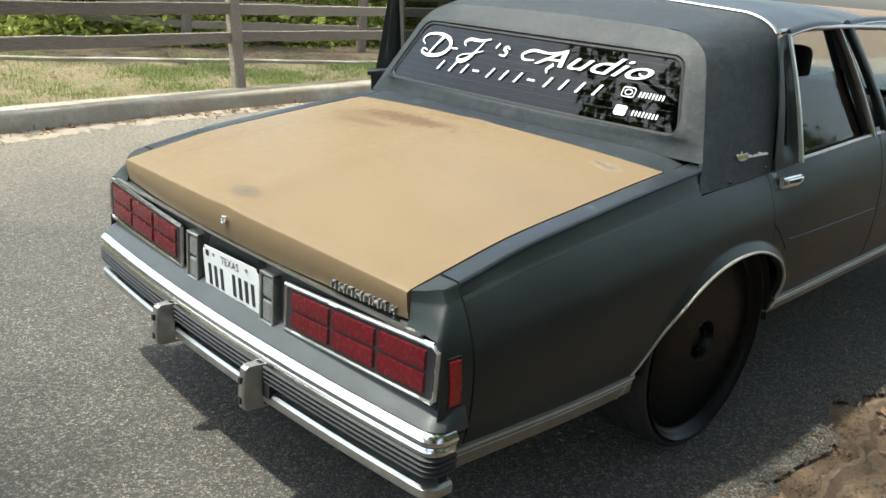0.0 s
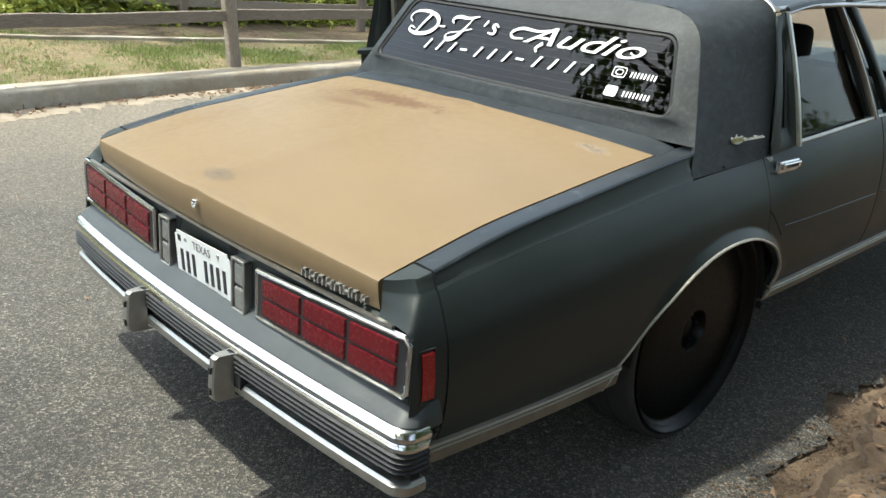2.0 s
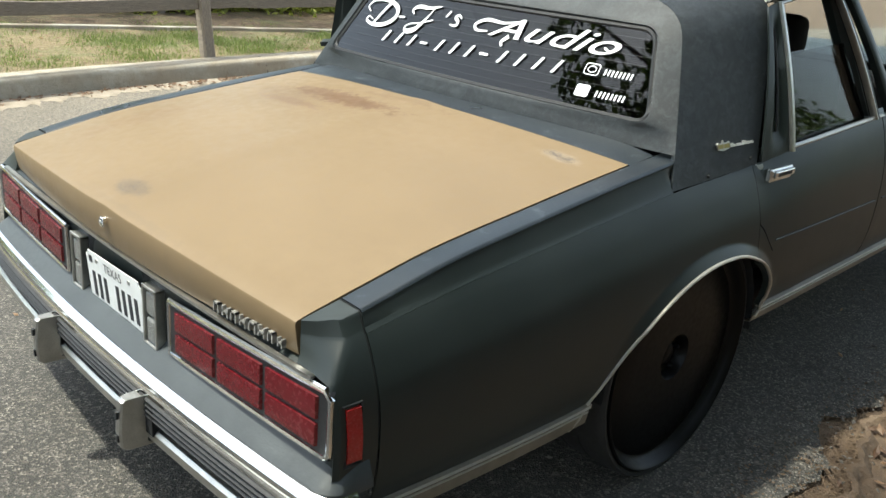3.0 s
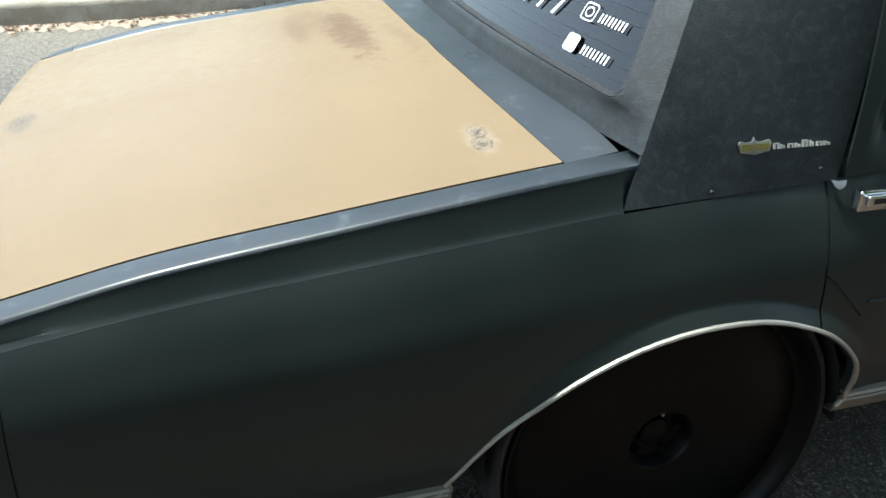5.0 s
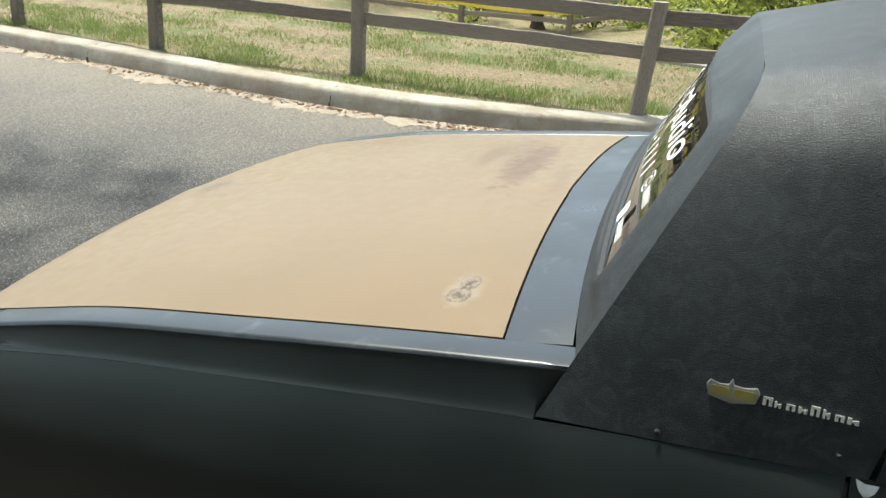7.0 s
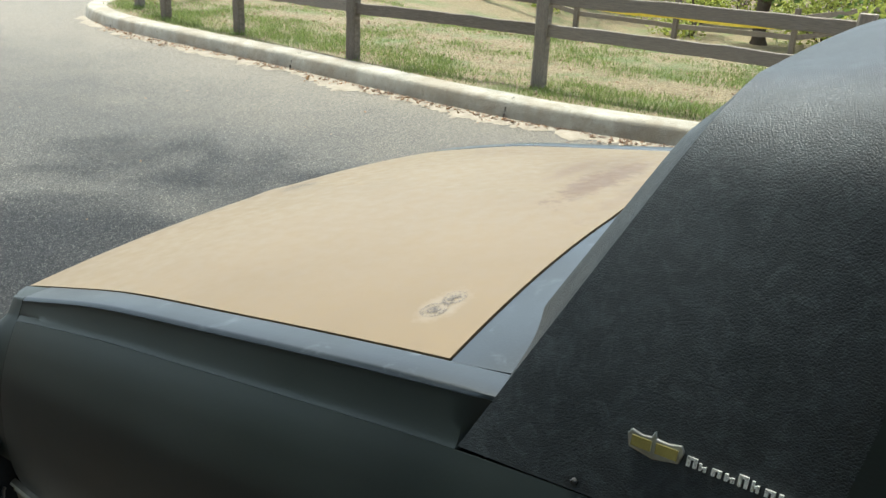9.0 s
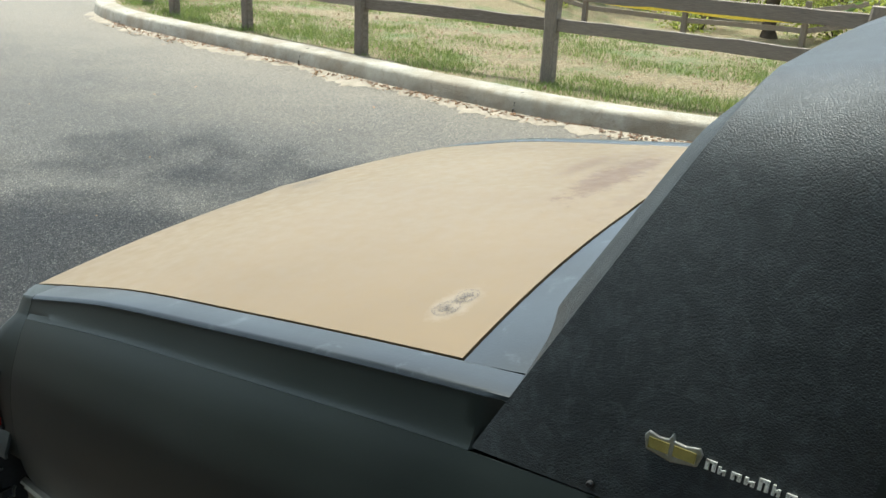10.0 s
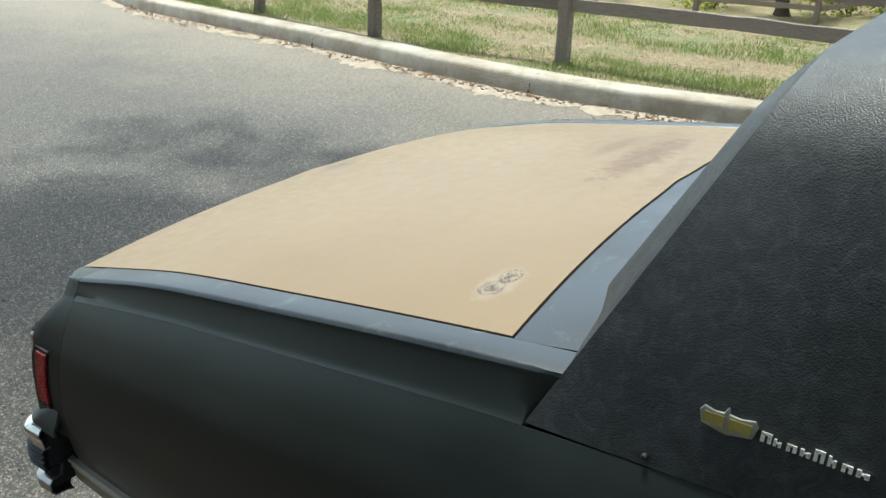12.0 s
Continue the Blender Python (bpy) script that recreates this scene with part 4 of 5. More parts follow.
def tail_lamp(sgn):
    x0, x1, z0, z1 = 0.285, 0.845, 0.497, 0.643

    def zt(x):
        return 0.617 + 0.026 * (x - x0) / (x1 - x0)

    def zb(x):
        return 0.490 + 0.014 * (x - x0) / (x1 - x0)
    body = bmesh.new()
    rows = [[(sgn * x, rear_y(x) + 0.004, zb(x) + (zt(x) - zb(x)) * t) for x in steps(x0, x1, 14)] for t in (0, 1)]
    grid(rows, body)
    lamp = solid(part("tail_lamp", body, RUBBER, car, "dark red tail lamp of six lenses in a chrome bezel"), 0.012)
    pts = [(x, zt(x)) for x in steps(x0, x1 - 0.015, 12)] + [(x1, zt(x1) - 0.015)] + [(x1, z) for z in steps(zt(x1) - 0.04, zb(x1) + 0.03, 3)] + [(x1, zb(x1) + 0.012)] + [(x, zb(x)) for x in steps(x1 - 0.012, x0, 12)] + [(x0, zb(x0) + 0.06)]
    loop = [(sgn * xx, rear_y(xx) - 0.006, zz) for xx, zz in pts]
    part("bezel", tube(loop + [loop[0]], 0.0075, 8, 0.9, Vector((0, 1, 0))), CHROME, lamp, "chrome bezel")
    n = 3
    wid = (x1 - x0 - 0.05) / n
    for i in range(n):
        for j in range(2):
            a = x0 + 0.025 + i * wid + 0.006
            b = a + wid - 0.012
            bm = bmesh.new()
            rows = []
            for t, o in ((0.0, -0.008), (0.03, -0.013), (0.5, -0.014), (0.97, -0.013), (1.0, -0.008)):
                row = []
                for x in (a, a + 0.003, (a + b) / 2, b - 0.003, b):
                    lo = zb(x) + 0.016
                    h = (zt(x) - zb(x) - 0.032 - 0.008) / 2
                    edge = 0.006 if x in (a, b) else 0
                    row.append((sgn * x, rear_y(x) + o + edge, lo + j * (h + 0.008) + h * t))
                rows.append(row)
            grid(rows, bm)
            part("lens", bm, RED, lamp)
    # clear lamp beside the plate
    bm = bmesh.new()
    for i in range(2):
        box(bm, sgn * 0.205 - 0.024, sgn * 0.205 + 0.024, rear_y(0.2) - 0.012, rear_y(0.2) + 0.01, 0.482 + i * 0.066, 0.542 + i * 0.066)
    rl = bevelled(part("reverse_lamp", bm, CLEAR, car, "grey clear reverse lamp beside the plate", smooth=False), 0.006)
    bm = bmesh.new()
    for xa, xb, za, zc in ((-0.034, -0.026, 0.472, 0.622), (0.026, 0.034, 0.472, 0.622), (-0.034, 0.034, 0.614, 0.622), (-0.034, 0.034, 0.472, 0.480)):
        box(bm, sgn * 0.205 + xa, sgn * 0.205 + xb, rear_y(0.2) - 0.016, rear_y(0.2) + 0.01, za, zc)
    bevelled(part("bezel", bm, DULL, rl, smooth=False), 0.002)
    return lamp


tail_lamp(1)
tail_lamp(-1)

plate_m = Matrix.Translation((0.014, 0.104, 0.612)) @ Matrix.Rotation(radians(-2.0), 4, 'Y') @ Matrix.Rotation(radians(4), 4, 'X')
bm = bmesh.new()
box(bm, -0.1525, 0.1525, -0.001, 0.001, -0.152, 0.0)
bmesh.ops.bevel(bm, geom=[e for e in bm.edges if abs(e.verts[0].co.y - e.verts[1].co.y) > 0.0015], offset=0.012, segments=3, affect='EDGES')
bm.transform(plate_m)
plate = part("licence_plate", bm, PLATE, car, "white licence plate with dark characters", smooth=False)
for i in range(8):
    if i == 3:
        continue
    bm = bmesh.new()
    box(bm, -0.126 + i * 0.0335, -0.110 + i * 0.0335, -0.0022, -0.001, -0.118, -0.052)
    bm.transform(plate_m)
    part("plate_bar", bm, INK, plate, smooth=False)
for x0, x1, z0, z1 in ((-0.07, 0.07, -0.137, -0.128), (-0.05, 0.05, -0.148, -0.142), (-0.135, -0.118, -0.03, -0.012)):
    bm = bmesh.new()
    box(bm, x0, x1, -0.0022, -0.001, z0, z1)
    bm.transform(plate_m)
    part("plate_line", bm, INK, plate, smooth=False)
for x in (-0.09, 0.09):
    for z in (-0.018, -0.138):
        bm = lathe([(0.0, -0.004), (0.006, -0.003), (0.0065, 0.001)], (0, 0, 0), 1, 12)
        bm.transform(plate_m @ Matrix.Translation((x, 0, z)) @ Matrix.Rotation(radians(90), 4, 'Z'))
        part("bolt", bm, DULL, plate)


def lettering(text, size, mat, parent, place, name, shear=0.0, stretch=1.0, bold=0.0):
    """Letters as a thin mesh; place maps (u, v) in metres to a point."""
    data = bpy.data.curves.new(name, 'FONT')
    data.body, data.size, data.shear, data.align_x = text, size, shear, 'CENTER'
    data.resolution_u = 4
    data.offset = bold
    holder = bpy.data.objects.new(name, data)
    scene.collection.objects.link(holder)
    dg = bpy.context.evaluated_depsgraph_get()
    me = bpy.data.meshes.new_from_object(holder.evaluated_get(dg))
    bpy.data.objects.remove(holder)
    bpy.data.curves.remove(data)
    for v in me.vertices:
        v.co = place(v.co.x * stretch, v.co.y)
    me.name = name
    ob = new(name, me)
    me.materials.clear()
    me.materials.append(mat)
    ob.parent = parent
    return ob


lettering("TEXAS", 0.034, INK, plate, lambda u, v: plate_m @ Vector((u, -0.0022, v - 0.035)), "plate_word")
# dark slab behind the plate, its colour standing for a shaded recess
bm = bmesh.new()
box(bm, -0.17, 0.17, 0.125, 0.135, 0.46, 0.64)
part("plate_recess", bm, DARK, car, smooth=False)

# bumper line: bowed across the back, wrapped round both corners
def bump_y(x):
    return 0.052 + 0.045 * (x / 0.89) ** 2


def around(inset, z, reach=0.175, wide=0.890, r=0.046):
    """A line round the back of the car, inset from the bumper's face, at height z."""
    xl = wide - inset
    half = [(x, bump_y(x) + inset) for x in steps(0, xl - r, 22)]
    cx, cy = xl - r, half[-1][1] + r
    half += [(cx + r * math.sin(a), cy - r * math.cos(a)) for a in steps(0.25, math.pi / 2, 8)]
    half += [(xl, cy + (reach - cy) * k / 3) for k in (1, 2, 3)]
    return [(-x, y, z) for x, y in reversed(half[1:])] + [(x, y, z) for x, y in half]


rows = [around(dy, z, 0.215, w) for dy, z, w in ((0.075, 0.500, 0.930), (0.066, 0.490, 0.930), (0.030, 0.462, 0.905), (0.016, 0.448, 0.898), (0.016, 0.435, 0.898))]
solid(part("bumper_filler", grid(rows), FILLER, car, "grey-black plastic shelf between lamps and bumper"), 0.006)

bumper_rows = [around(dy, z) for dy, z in ((0.030, 0.444), (0.014, 0.445), (0.005, 0.440), (-0.002, 0.430), (-0.003, 0.421), (-0.001, 0.417), (0.002, 0.415), (0.0, 0.411), (0.003, 0.407), (0.001, 0.402), (0.004, 0.398), (0.003, 0.391), (0.02, 0.389))]
bumper = solid(part("bumper", grid(bumper_rows), CHROME, car, "chrome rear bumper with black rub strip and two guards", angle=25), 0.003, -1)
rows = [around(dy, z) for dy, z in ((0.02, 0.390), (0.004, 0.389), (-0.003, 0.384), (0.001, 0.375), (-0.004, 0.371), (0.001, 0.362), (-0.004, 0.358), (0.001, 0.348), (-0.003, 0.344), (0.004, 0.337), (0.03, 0.336))]
solid(part("rub_strip", grid(rows), RUBBER, bumper, "black ribbed rub strip"), 0.003)
rows = [around(dy, z) for dy, z in ((0.038, 0.336), (0.034, 0.33), (0.032, 0.316), (0.010, 0.312), (0.003, 0.304), (0.003, 0.284), (0.012, 0.273), (0.05, 0.270))]
solid(part("lower_bar", grid(rows), DULL, bumper, "dull lower bumper bar"), 0.003)
for sgn in (1, -1):
    gx = sgn * 0.252
    bm = bmesh.new()
    prof = [(0.05, 0.392), (0.012, 0.392), (0.004, 0.386), (0.0, 0.35), (-0.003, 0.31), (0.0, 0.272), (0.012, 0.262), (0.06, 0.262)]
    grid([[(gx + dx, y + dy, z) for y, z in prof] for dx, dy in ((-0.018, 0.06), (-0.0135, 0.004), (-0.010, 0.0), (0.010, 0.0), (0.0135, 0.004), (0.018, 0.06))], bm)
    g = solid(part("guard", bm, DULL, bumper, "worn chrome bumper guard"), 0.003)
    bm = bmesh.new()
    for z0 in (0.285, 0.345):
        box(bm, gx - 0.005, gx + 0.005, -0.006, 0.004, z0, z0 + 0.018)
        part("slot", bm, RUBBER, g, smooth=False)
        bm = bmesh.new()
    box(bm, gx + sgn * 0.03 - 0.02, gx + sgn * 0.03 + 0.02, bump_y(0.25), 0.25, 0.30, 0.38)
    part("bracket", bm, DARK, bumper, smooth=False)
# near-black blocks added for the shade inside the bumper's open ends
for sgn in (1, -1):
    bm = bmesh.new()
    box(bm, min(sgn * 0.70, sgn * 0.876), max(sgn * 0.70, sgn * 0.876), 0.140, 0.168, 0.285, 0.436)
    bevelled(part("end_plug", bm, DARK, bumper, smooth=False), 0.004)
# under-body
bm = bmesh.new()
box(bm, -0.70, 0.70, 0.16, 1.10, 0.34, 0.62)
box(bm, -0.50, 0.50, 0.9, 4.8, 0.26, 0.44)
box(bm, -0.80, 0.80, 1.75, 3.9, 0.34, 0.46)
part("underbody", bm, DARK, car, smooth=False)


# ---- deck panel, roof and back window ----
def deck_front(x):
    u = abs(x) / 0.735
    return 1.201 + 0.047 * u * u, 0.945 - 0.006 * u * u - 0.020 * u ** 10


def deck_line(x, t):
    u = x / 0.73
    a = Vector((x, 1.112 + 0.037 * u * u, lid_point(min(0.725, max(-0.725, x)), 1.0)[2] - 0.002))
    b = Vector((x, *deck_front(x)))
    return tuple(a.lerp(b, t))


rows = [[deck_line(x, t) for x in steps(-0.73, 0.73, 30)] for t in (-0.0, 0.04, 0.35, 0.7, 1.0)]
rows.insert(0, [(x, y + 0.001, z - 0.03) for x, y, z in rows[0]])
# the paint's pale bluish patches stand in for reflected sky on this panel
solid(part("deck_panel", grid(rows), WORN_SHEEN, car, "black panel below the back window"), 0.005)


def hoop(t, n=30):
    """Cross-section of the covered roof, from the rear fold (t=0) to the bright band (t=1), right foot to left foot."""
    foot = Vector((0.818, 1.220, 0.849)).lerp(Vector((0.838, 1.625, 0.880)), t)
    shoulder_pt = Vector((0.674, 1.388, 1.200)).lerp(Vector((0.748, 1.718, 1.265)), t)
    centre = Vector((0.0, 1.435, 1.312)).lerp(Vector((0.0, 1.755, 1.392)), t)
    bulge = math.sin(math.pi * t)
    pts = []
    for k in range(15):
        s = k / 14
        p = foot.lerp(shoulder_pt, s)
        p.x += 0.002 * math.sin(math.pi * s) + 0.002 * bulge
        pts.append(p)
    # rounded cant rail
    edge = shoulder_pt
    nxt = Vector((edge.x - 0.155, edge.y + 0.045 - 0.025 * t, edge.z + 0.104))
    ctrl = Vector((edge.x - 0.036, edge.y + 0.042 - 0.026 * t, edge.z + 0.086))
    for k in range(1, 8):
        s = k / 7
        pts.append(edge * (1 - s) ** 2 + ctrl * 2 * s * (1 - s) + nxt * s * s)
    for k in range(1, 9):
        s = k / 8
        p = nxt.lerp(centre, s)
        p.z = nxt.z + (centre.z + 0.018 * bulge - nxt.z) * math.sin(math.pi / 2 * s)
        pts.append(p)
    left = [Vector((-p.x, p.y, p.z)) for p in reversed(pts[:-1])]
    return [tuple(p) for p in pts + left]


hoops = [hoop(t) for t in (0, 0.04, 0.1, 0.2, 0.32, 0.45, 0.6, 0.75, 0.88, 1.0)]
roof_cover = solid(part("roof_cover", grid(hoops), VINYL, car, "grained black vinyl roof cover", angle=70), 0.012, -1)

# opening of the back window: rounded trapezium
def window_loop(inset=0.0, back=0.0, n=96):
    pts = []
    cx0, cx1, z0, z1, r = 0.692, 0.600, 0.996, 1.230, 0.045
    corners = [(cx0, z0), (cx1, z1), (-cx1, z1), (-cx0, z0)]
    for i, (x, z) in enumerate(corners):
        p, a, b = Vector((x, z)), Vector(corners[i - 1]), Vector(corners[(i + 1) % 4])
        d0, d1 = (a - p).normalized(), (b - p).normalized()
        for k in range(7):
            s = k / 6
            q = (p + d0 * r) * (1 - s) ** 2 + p * 2 * s * (1 - s) + (p + d1 * r) * s * s
            pts.append(q)
        for k in range(1, 17):
            pts.append((p + d1 * r).lerp(b - d1 * r, k / 17))
    out = []
    for q in pts:
        m = Vector((0, 1.118))
        v = q - m
        q2 = q - Vector((v.x / 0.64 * inset, v.y / 0.11 * inset))
        out.append(glass_at(q2.x, q2.y, back))
    return out


def glass_at(x, z, back=0.0):
    u = x / 0.65
    y = 1.232 + 0.030 * u * u + (z - 1.018) * 0.56
    return (x, y + back * 0.88, z - back * 0.49)


inner = window_loop()
# outer loop follows the rear fold and the deck line
h0 = hoop(0)
fold = [Vector(p) for p in h0 if p[2] > 0.885]
base = [Vector((x, *deck_front(x))) for x in steps(-0.788, 0.788, 44)]
outline = fold + base
outer = []
for p in inner:
    v = Vector((p[0], p[2])) - Vector((0, 1.105))
    a = math.atan2(v.y / 0.18, v.x / 0.70)
    best, hit = None, None
    m = len(outline)
    for i in range(m):
        q0, q1 = outline[i], outline[(i + 1) % m]
        a0 = math.atan2((q0.z - 1.105) / 0.18, q0.x / 0.70)
        a1 = math.atan2((q1.z - 1.105) / 0.18, q1.x / 0.70)
        d = (a1 - a0 + math.pi) % (2 * math.pi) - math.pi
        e = (a - a0 + math.pi) % (2 * math.pi) - math.pi
        if abs(d) > 1e-9 and -1e-6 <= e / d <= 1 + 1e-6:
            hit = q0.lerp(q1, e / d)
            break
    outer.append(hit or outline[0])
ring = []
for s, lift in ((0.0, 0.0), (0.12, 0.001), (0.35, 0.001), (0.65, 0.001), (0.86, 0.002), (0.95, 0.0), (1.0, -0.008)):
    ring.append([tuple(o.lerp(Vector(p), s) + Vector((0, -lift * 0.88, lift * 0.49))) for o, p in zip(outer, inner)])
ring.append([glass_at(p[0], p[2], 0.028) for p in inner])
part("window_surround", grid(ring, closed=True), VINYL, car, "padded vinyl surround of the back window", angle=50)
seal = [tuple(Vector(p) + Vector((0, 0.010, -0.006))) for p in window_loop(0.004)]
part("window_seal", tube(seal + [seal[0]], 0.008, 6), RUBBER, car)
bm = bmesh.new()
rows = [[glass_at(x * (0.70 - 0.09 * t) / 0.70, 0.995 + 0.24 * t, 0.014) for x in steps(-0.70, 0.70, 24)] for t in steps(0, 1, 8)]
back_glass = solid(part("back_window", grid(rows), TINT, car, "dark tinted back window with white lettering"), 0.004)


def on_glass(x, z):
    return Vector(glass_at(x, z, 0.004))


def decal(points, name="decal_bar"):
    bm = bmesh.new()
    vs = [bm.verts.new(on_glass(x, z)) for x, z in points]
    bm.faces.new(vs)
    part(name, bm, WHITE, back_glass, smooth=False)


lettering("Audio", 0.105, WHITE, back_glass, lambda u, v: on_glass(0.275 + u, 1.141 + v * 0.80), "decal_word", 0.45, 1.78, 0.0002)


def stroke(pts, widths, name="decal_swash"):
    bm = bmesh.new()
    vs = []
    n = len(pts) - 1
    for i, (x, z) in enumerate(pts):
        a, c = pts[max(0, i - 1)], pts[min(n, i + 1)]
        d = Vector((c[0] - a[0], c[1] - a[1])).normalized()
        k = widths(i / n)
        vs.append((bm.verts.new(on_glass(x - d.y * k, z + d.x * k)), bm.verts.new(on_glass(x + d.y * k, z - d.x * k))))
    for a, c in zip(vs, vs[1:]):
        bm.faces.new((a[0], a[1], c[1], c[0]))
    part(name, bm, WHITE, back_glass, smooth=False)


def flowing(pts, n=8):
    """A smooth line through a few points."""
    xs, zs = curve([(i, p[0]) for i, p in enumerate(pts)]), curve([(i, p[1]) for i, p in enumerate(pts)])
    return [(xs(t), zs(t)) for t in steps(0, len(pts) - 1, n * (len(pts) - 1))]


# flowing shop initials as plain looped swashes
swell = lambda t: 0.0020 + 0.0058 * math.sin(math.pi * t) ** 2
stroke(flowing([(-0.552, 1.142), (-0.576, 1.158), (-0.552, 1.181), (-0.480, 1.187), (-0.418, 1.172), (-0.402, 1.142), (-0.440, 1.113), (-0.505, 1.103), (-0.552, 1.112), (-0.548, 1.126), (-0.520, 1.120)]), swell)
stroke(flowing([(-0.458, 1.180), (-0.482, 1.150), (-0.510, 1.106)]), lambda t: 0.0065 - 0.002 * t)
stroke([(-0.388, 1.1435), (-0.356, 1.1450)], lambda t: 0.0028, "decal_bar")
stroke(flowing([(-0.316, 1.160), (-0.330, 1.173), (-0.305, 1.186), (-0.250, 1.186), (-0.200, 1.197)]), lambda t: 0.002 + 0.004 * math.sin(math.pi * t))
stroke(flowing([(-0.226, 1.190), (-0.250, 1.150), (-0.280, 1.116), (-0.316, 1.104), (-0.334, 1.114), (-0.315, 1.128), (-0.262, 1.138), (-0.214, 1.152)]), lambda t: 0.002 + 0.0065 * math.sin(math.pi * min(1, t * 1.5)) ** 2)
stroke([(-0.160, 1.168), (-0.148, 1.188)], lambda t: 0.003 + 0.002 * t, "decal_bar")
stroke(flowing([(-0.088, 1.172), (-0.105, 1.180), (-0.116, 1.172), (-0.098, 1.160), (-0.104, 1.148), (-0.130, 1.149)]), lambda t: 0.0022 + 0.003 * math.sin(math.pi * t))
# curl and foot of the capital letter
stroke(flowing([(0.040, 1.150), (-0.005, 1.148), (-0.020, 1.164), (0.020, 1.182), (0.090, 1.180), (0.145, 1.190)]), lambda t: 0.002 + 0.003 * math.sin(math.pi * t))
stroke(flowing([(0.132, 1.146), (0.112, 1.128), (0.120, 1.116)]), lambda t: 0.0065 - 0.003 * t)
stroke(flowing([(0.470, 1.160), (0.490, 1.153), (0.512, 1.160)]), lambda t: 0.0025)
# number line as slanted plain bars
for i in range(12):
    x0, z0 = -0.425 + i * 0.0685, 1.060 + i * 0.0012
    if i in (3, 7):
        decal([(x0 - 0.004, z0 + 0.020), (x0 + 0.030, z0 + 0.020), (x0 + 0.028, z0 + 0.013), (x0 - 0.006, z0 + 0.013)])
    else:
        decal([(x0 + 0.025, z0 + 0.036), (x0 + 0.036, z0 + 0.036), (x0 + 0.014, z0), (x0 + 0.003, z0)])
# two account marks and their lines of small characters
for x0, x1, z0, z1, t0, t1 in ((0.440, 0.486, 1.087, 1.116, 0.502, 0.596), (0.440, 0.484, 1.029, 1.060, 0.504, 0.602)):
    if z0 > 1.05:
        xm, zm, hw, hh = (x0 + x1) / 2, (z0 + z1) / 2, (x1 - x0) / 2, (z1 - z0) / 2
        stroke([(xm + hw * math.copysign(abs(math.cos(a)) ** 0.4, math.cos(a)), zm + hh * math.copysign(abs(math.sin(a)) ** 0.4, math.sin(a))) for a in steps(0.01, 2 * math.pi + 0.01, 40)], lambda t: 0.0014, "decal_ring")
        stroke([(xm + 0.013 * math.cos(a), zm + 0.008 * math.sin(a)) for a in steps(0, 2 * math.pi, 20)], lambda t: 0.0014, "decal_ring")
    else:
        decal([(x0, z1 - 0.004), (x0 + 0.006, z1), (x1 - 0.006, z1), (x1, z1 - 0.004), (x1, z0 + 0.004), (x1 - 0.006, z0), (x0 + 0.006, z0), (x0, z0 + 0.004)], "decal_square")
    zc = (z0 + z1) / 2 - 0.002
    for k in range(8):
        xa = t0 + (t1 - t0) * k / 8
        decal([(xa + 0.0025, zc + 0.008), (xa + 0.0080, zc + 0.008), (xa + 0.0070, zc - 0.008), (xa + 0.0015, zc - 0.008)])
# heating wires behind the glass
for k in range(9):
    z = 1.022 + k * 0.022
    bm = bmesh.new()
    grid([[glass_at(x * (0.66 - 0.08 * (z - 1.0) / 0.23), z + dz, 0.0045) for x in steps(-1, 1, 20)] for dz in (-0.00025, 0.00025)], bm)
    part("heating_wire", bm, WIRE, back_glass, smooth=False)

# front roof, bright band and drip rails
def roof_hoop(y):
    z = ROOF_Z(y)
    hx = ROOF_X(y)
    pts = []
    for k in range(25):
        a = math.pi * k / 24
        x = hx * math.copysign(abs(math.cos(a)) ** 0.55, math.cos(a))
        pts.append((x, y, z - 0.07 * (abs(x) / hx) ** 3.2))
    return pts


ROOF_Z = curve([(1.755, 1.392), (2.1, 1.41), (2.5, 1.416), (2.9, 1.412), (3.2, 1.39)])
ROOF_X = curve([(1.755, 0.715), (2.4, 0.715), (3.2, 0.68)])
solid(part("roof", grid([roof_hoop(y) for y in steps(1.74, 3.2, 16)]), BLACK, car, "satin black painted roof"), 0.012, -1)
band = [Vector(p) + Vector((0, 0.004, 0.003)) for p in hoop(1.0) if p[2] > 1.30]
part("roof_band", tube(band, 0.009, 8, 0.6), DULL, car, "bright band across the roof")
for sgn in (1, -1):
    path = [(sgn * (ROOF_X(y) + 0.012), y, ROOF_Z(y) - 0.068) for y in steps(1.72, 3.2, 14)]
    part("drip_rail", tube(path, 0.010, 8, 0.8), DULL, car, "bright drip rail")


# ---- doors ----
def door_sill(y):
    return SHO_Z(y)


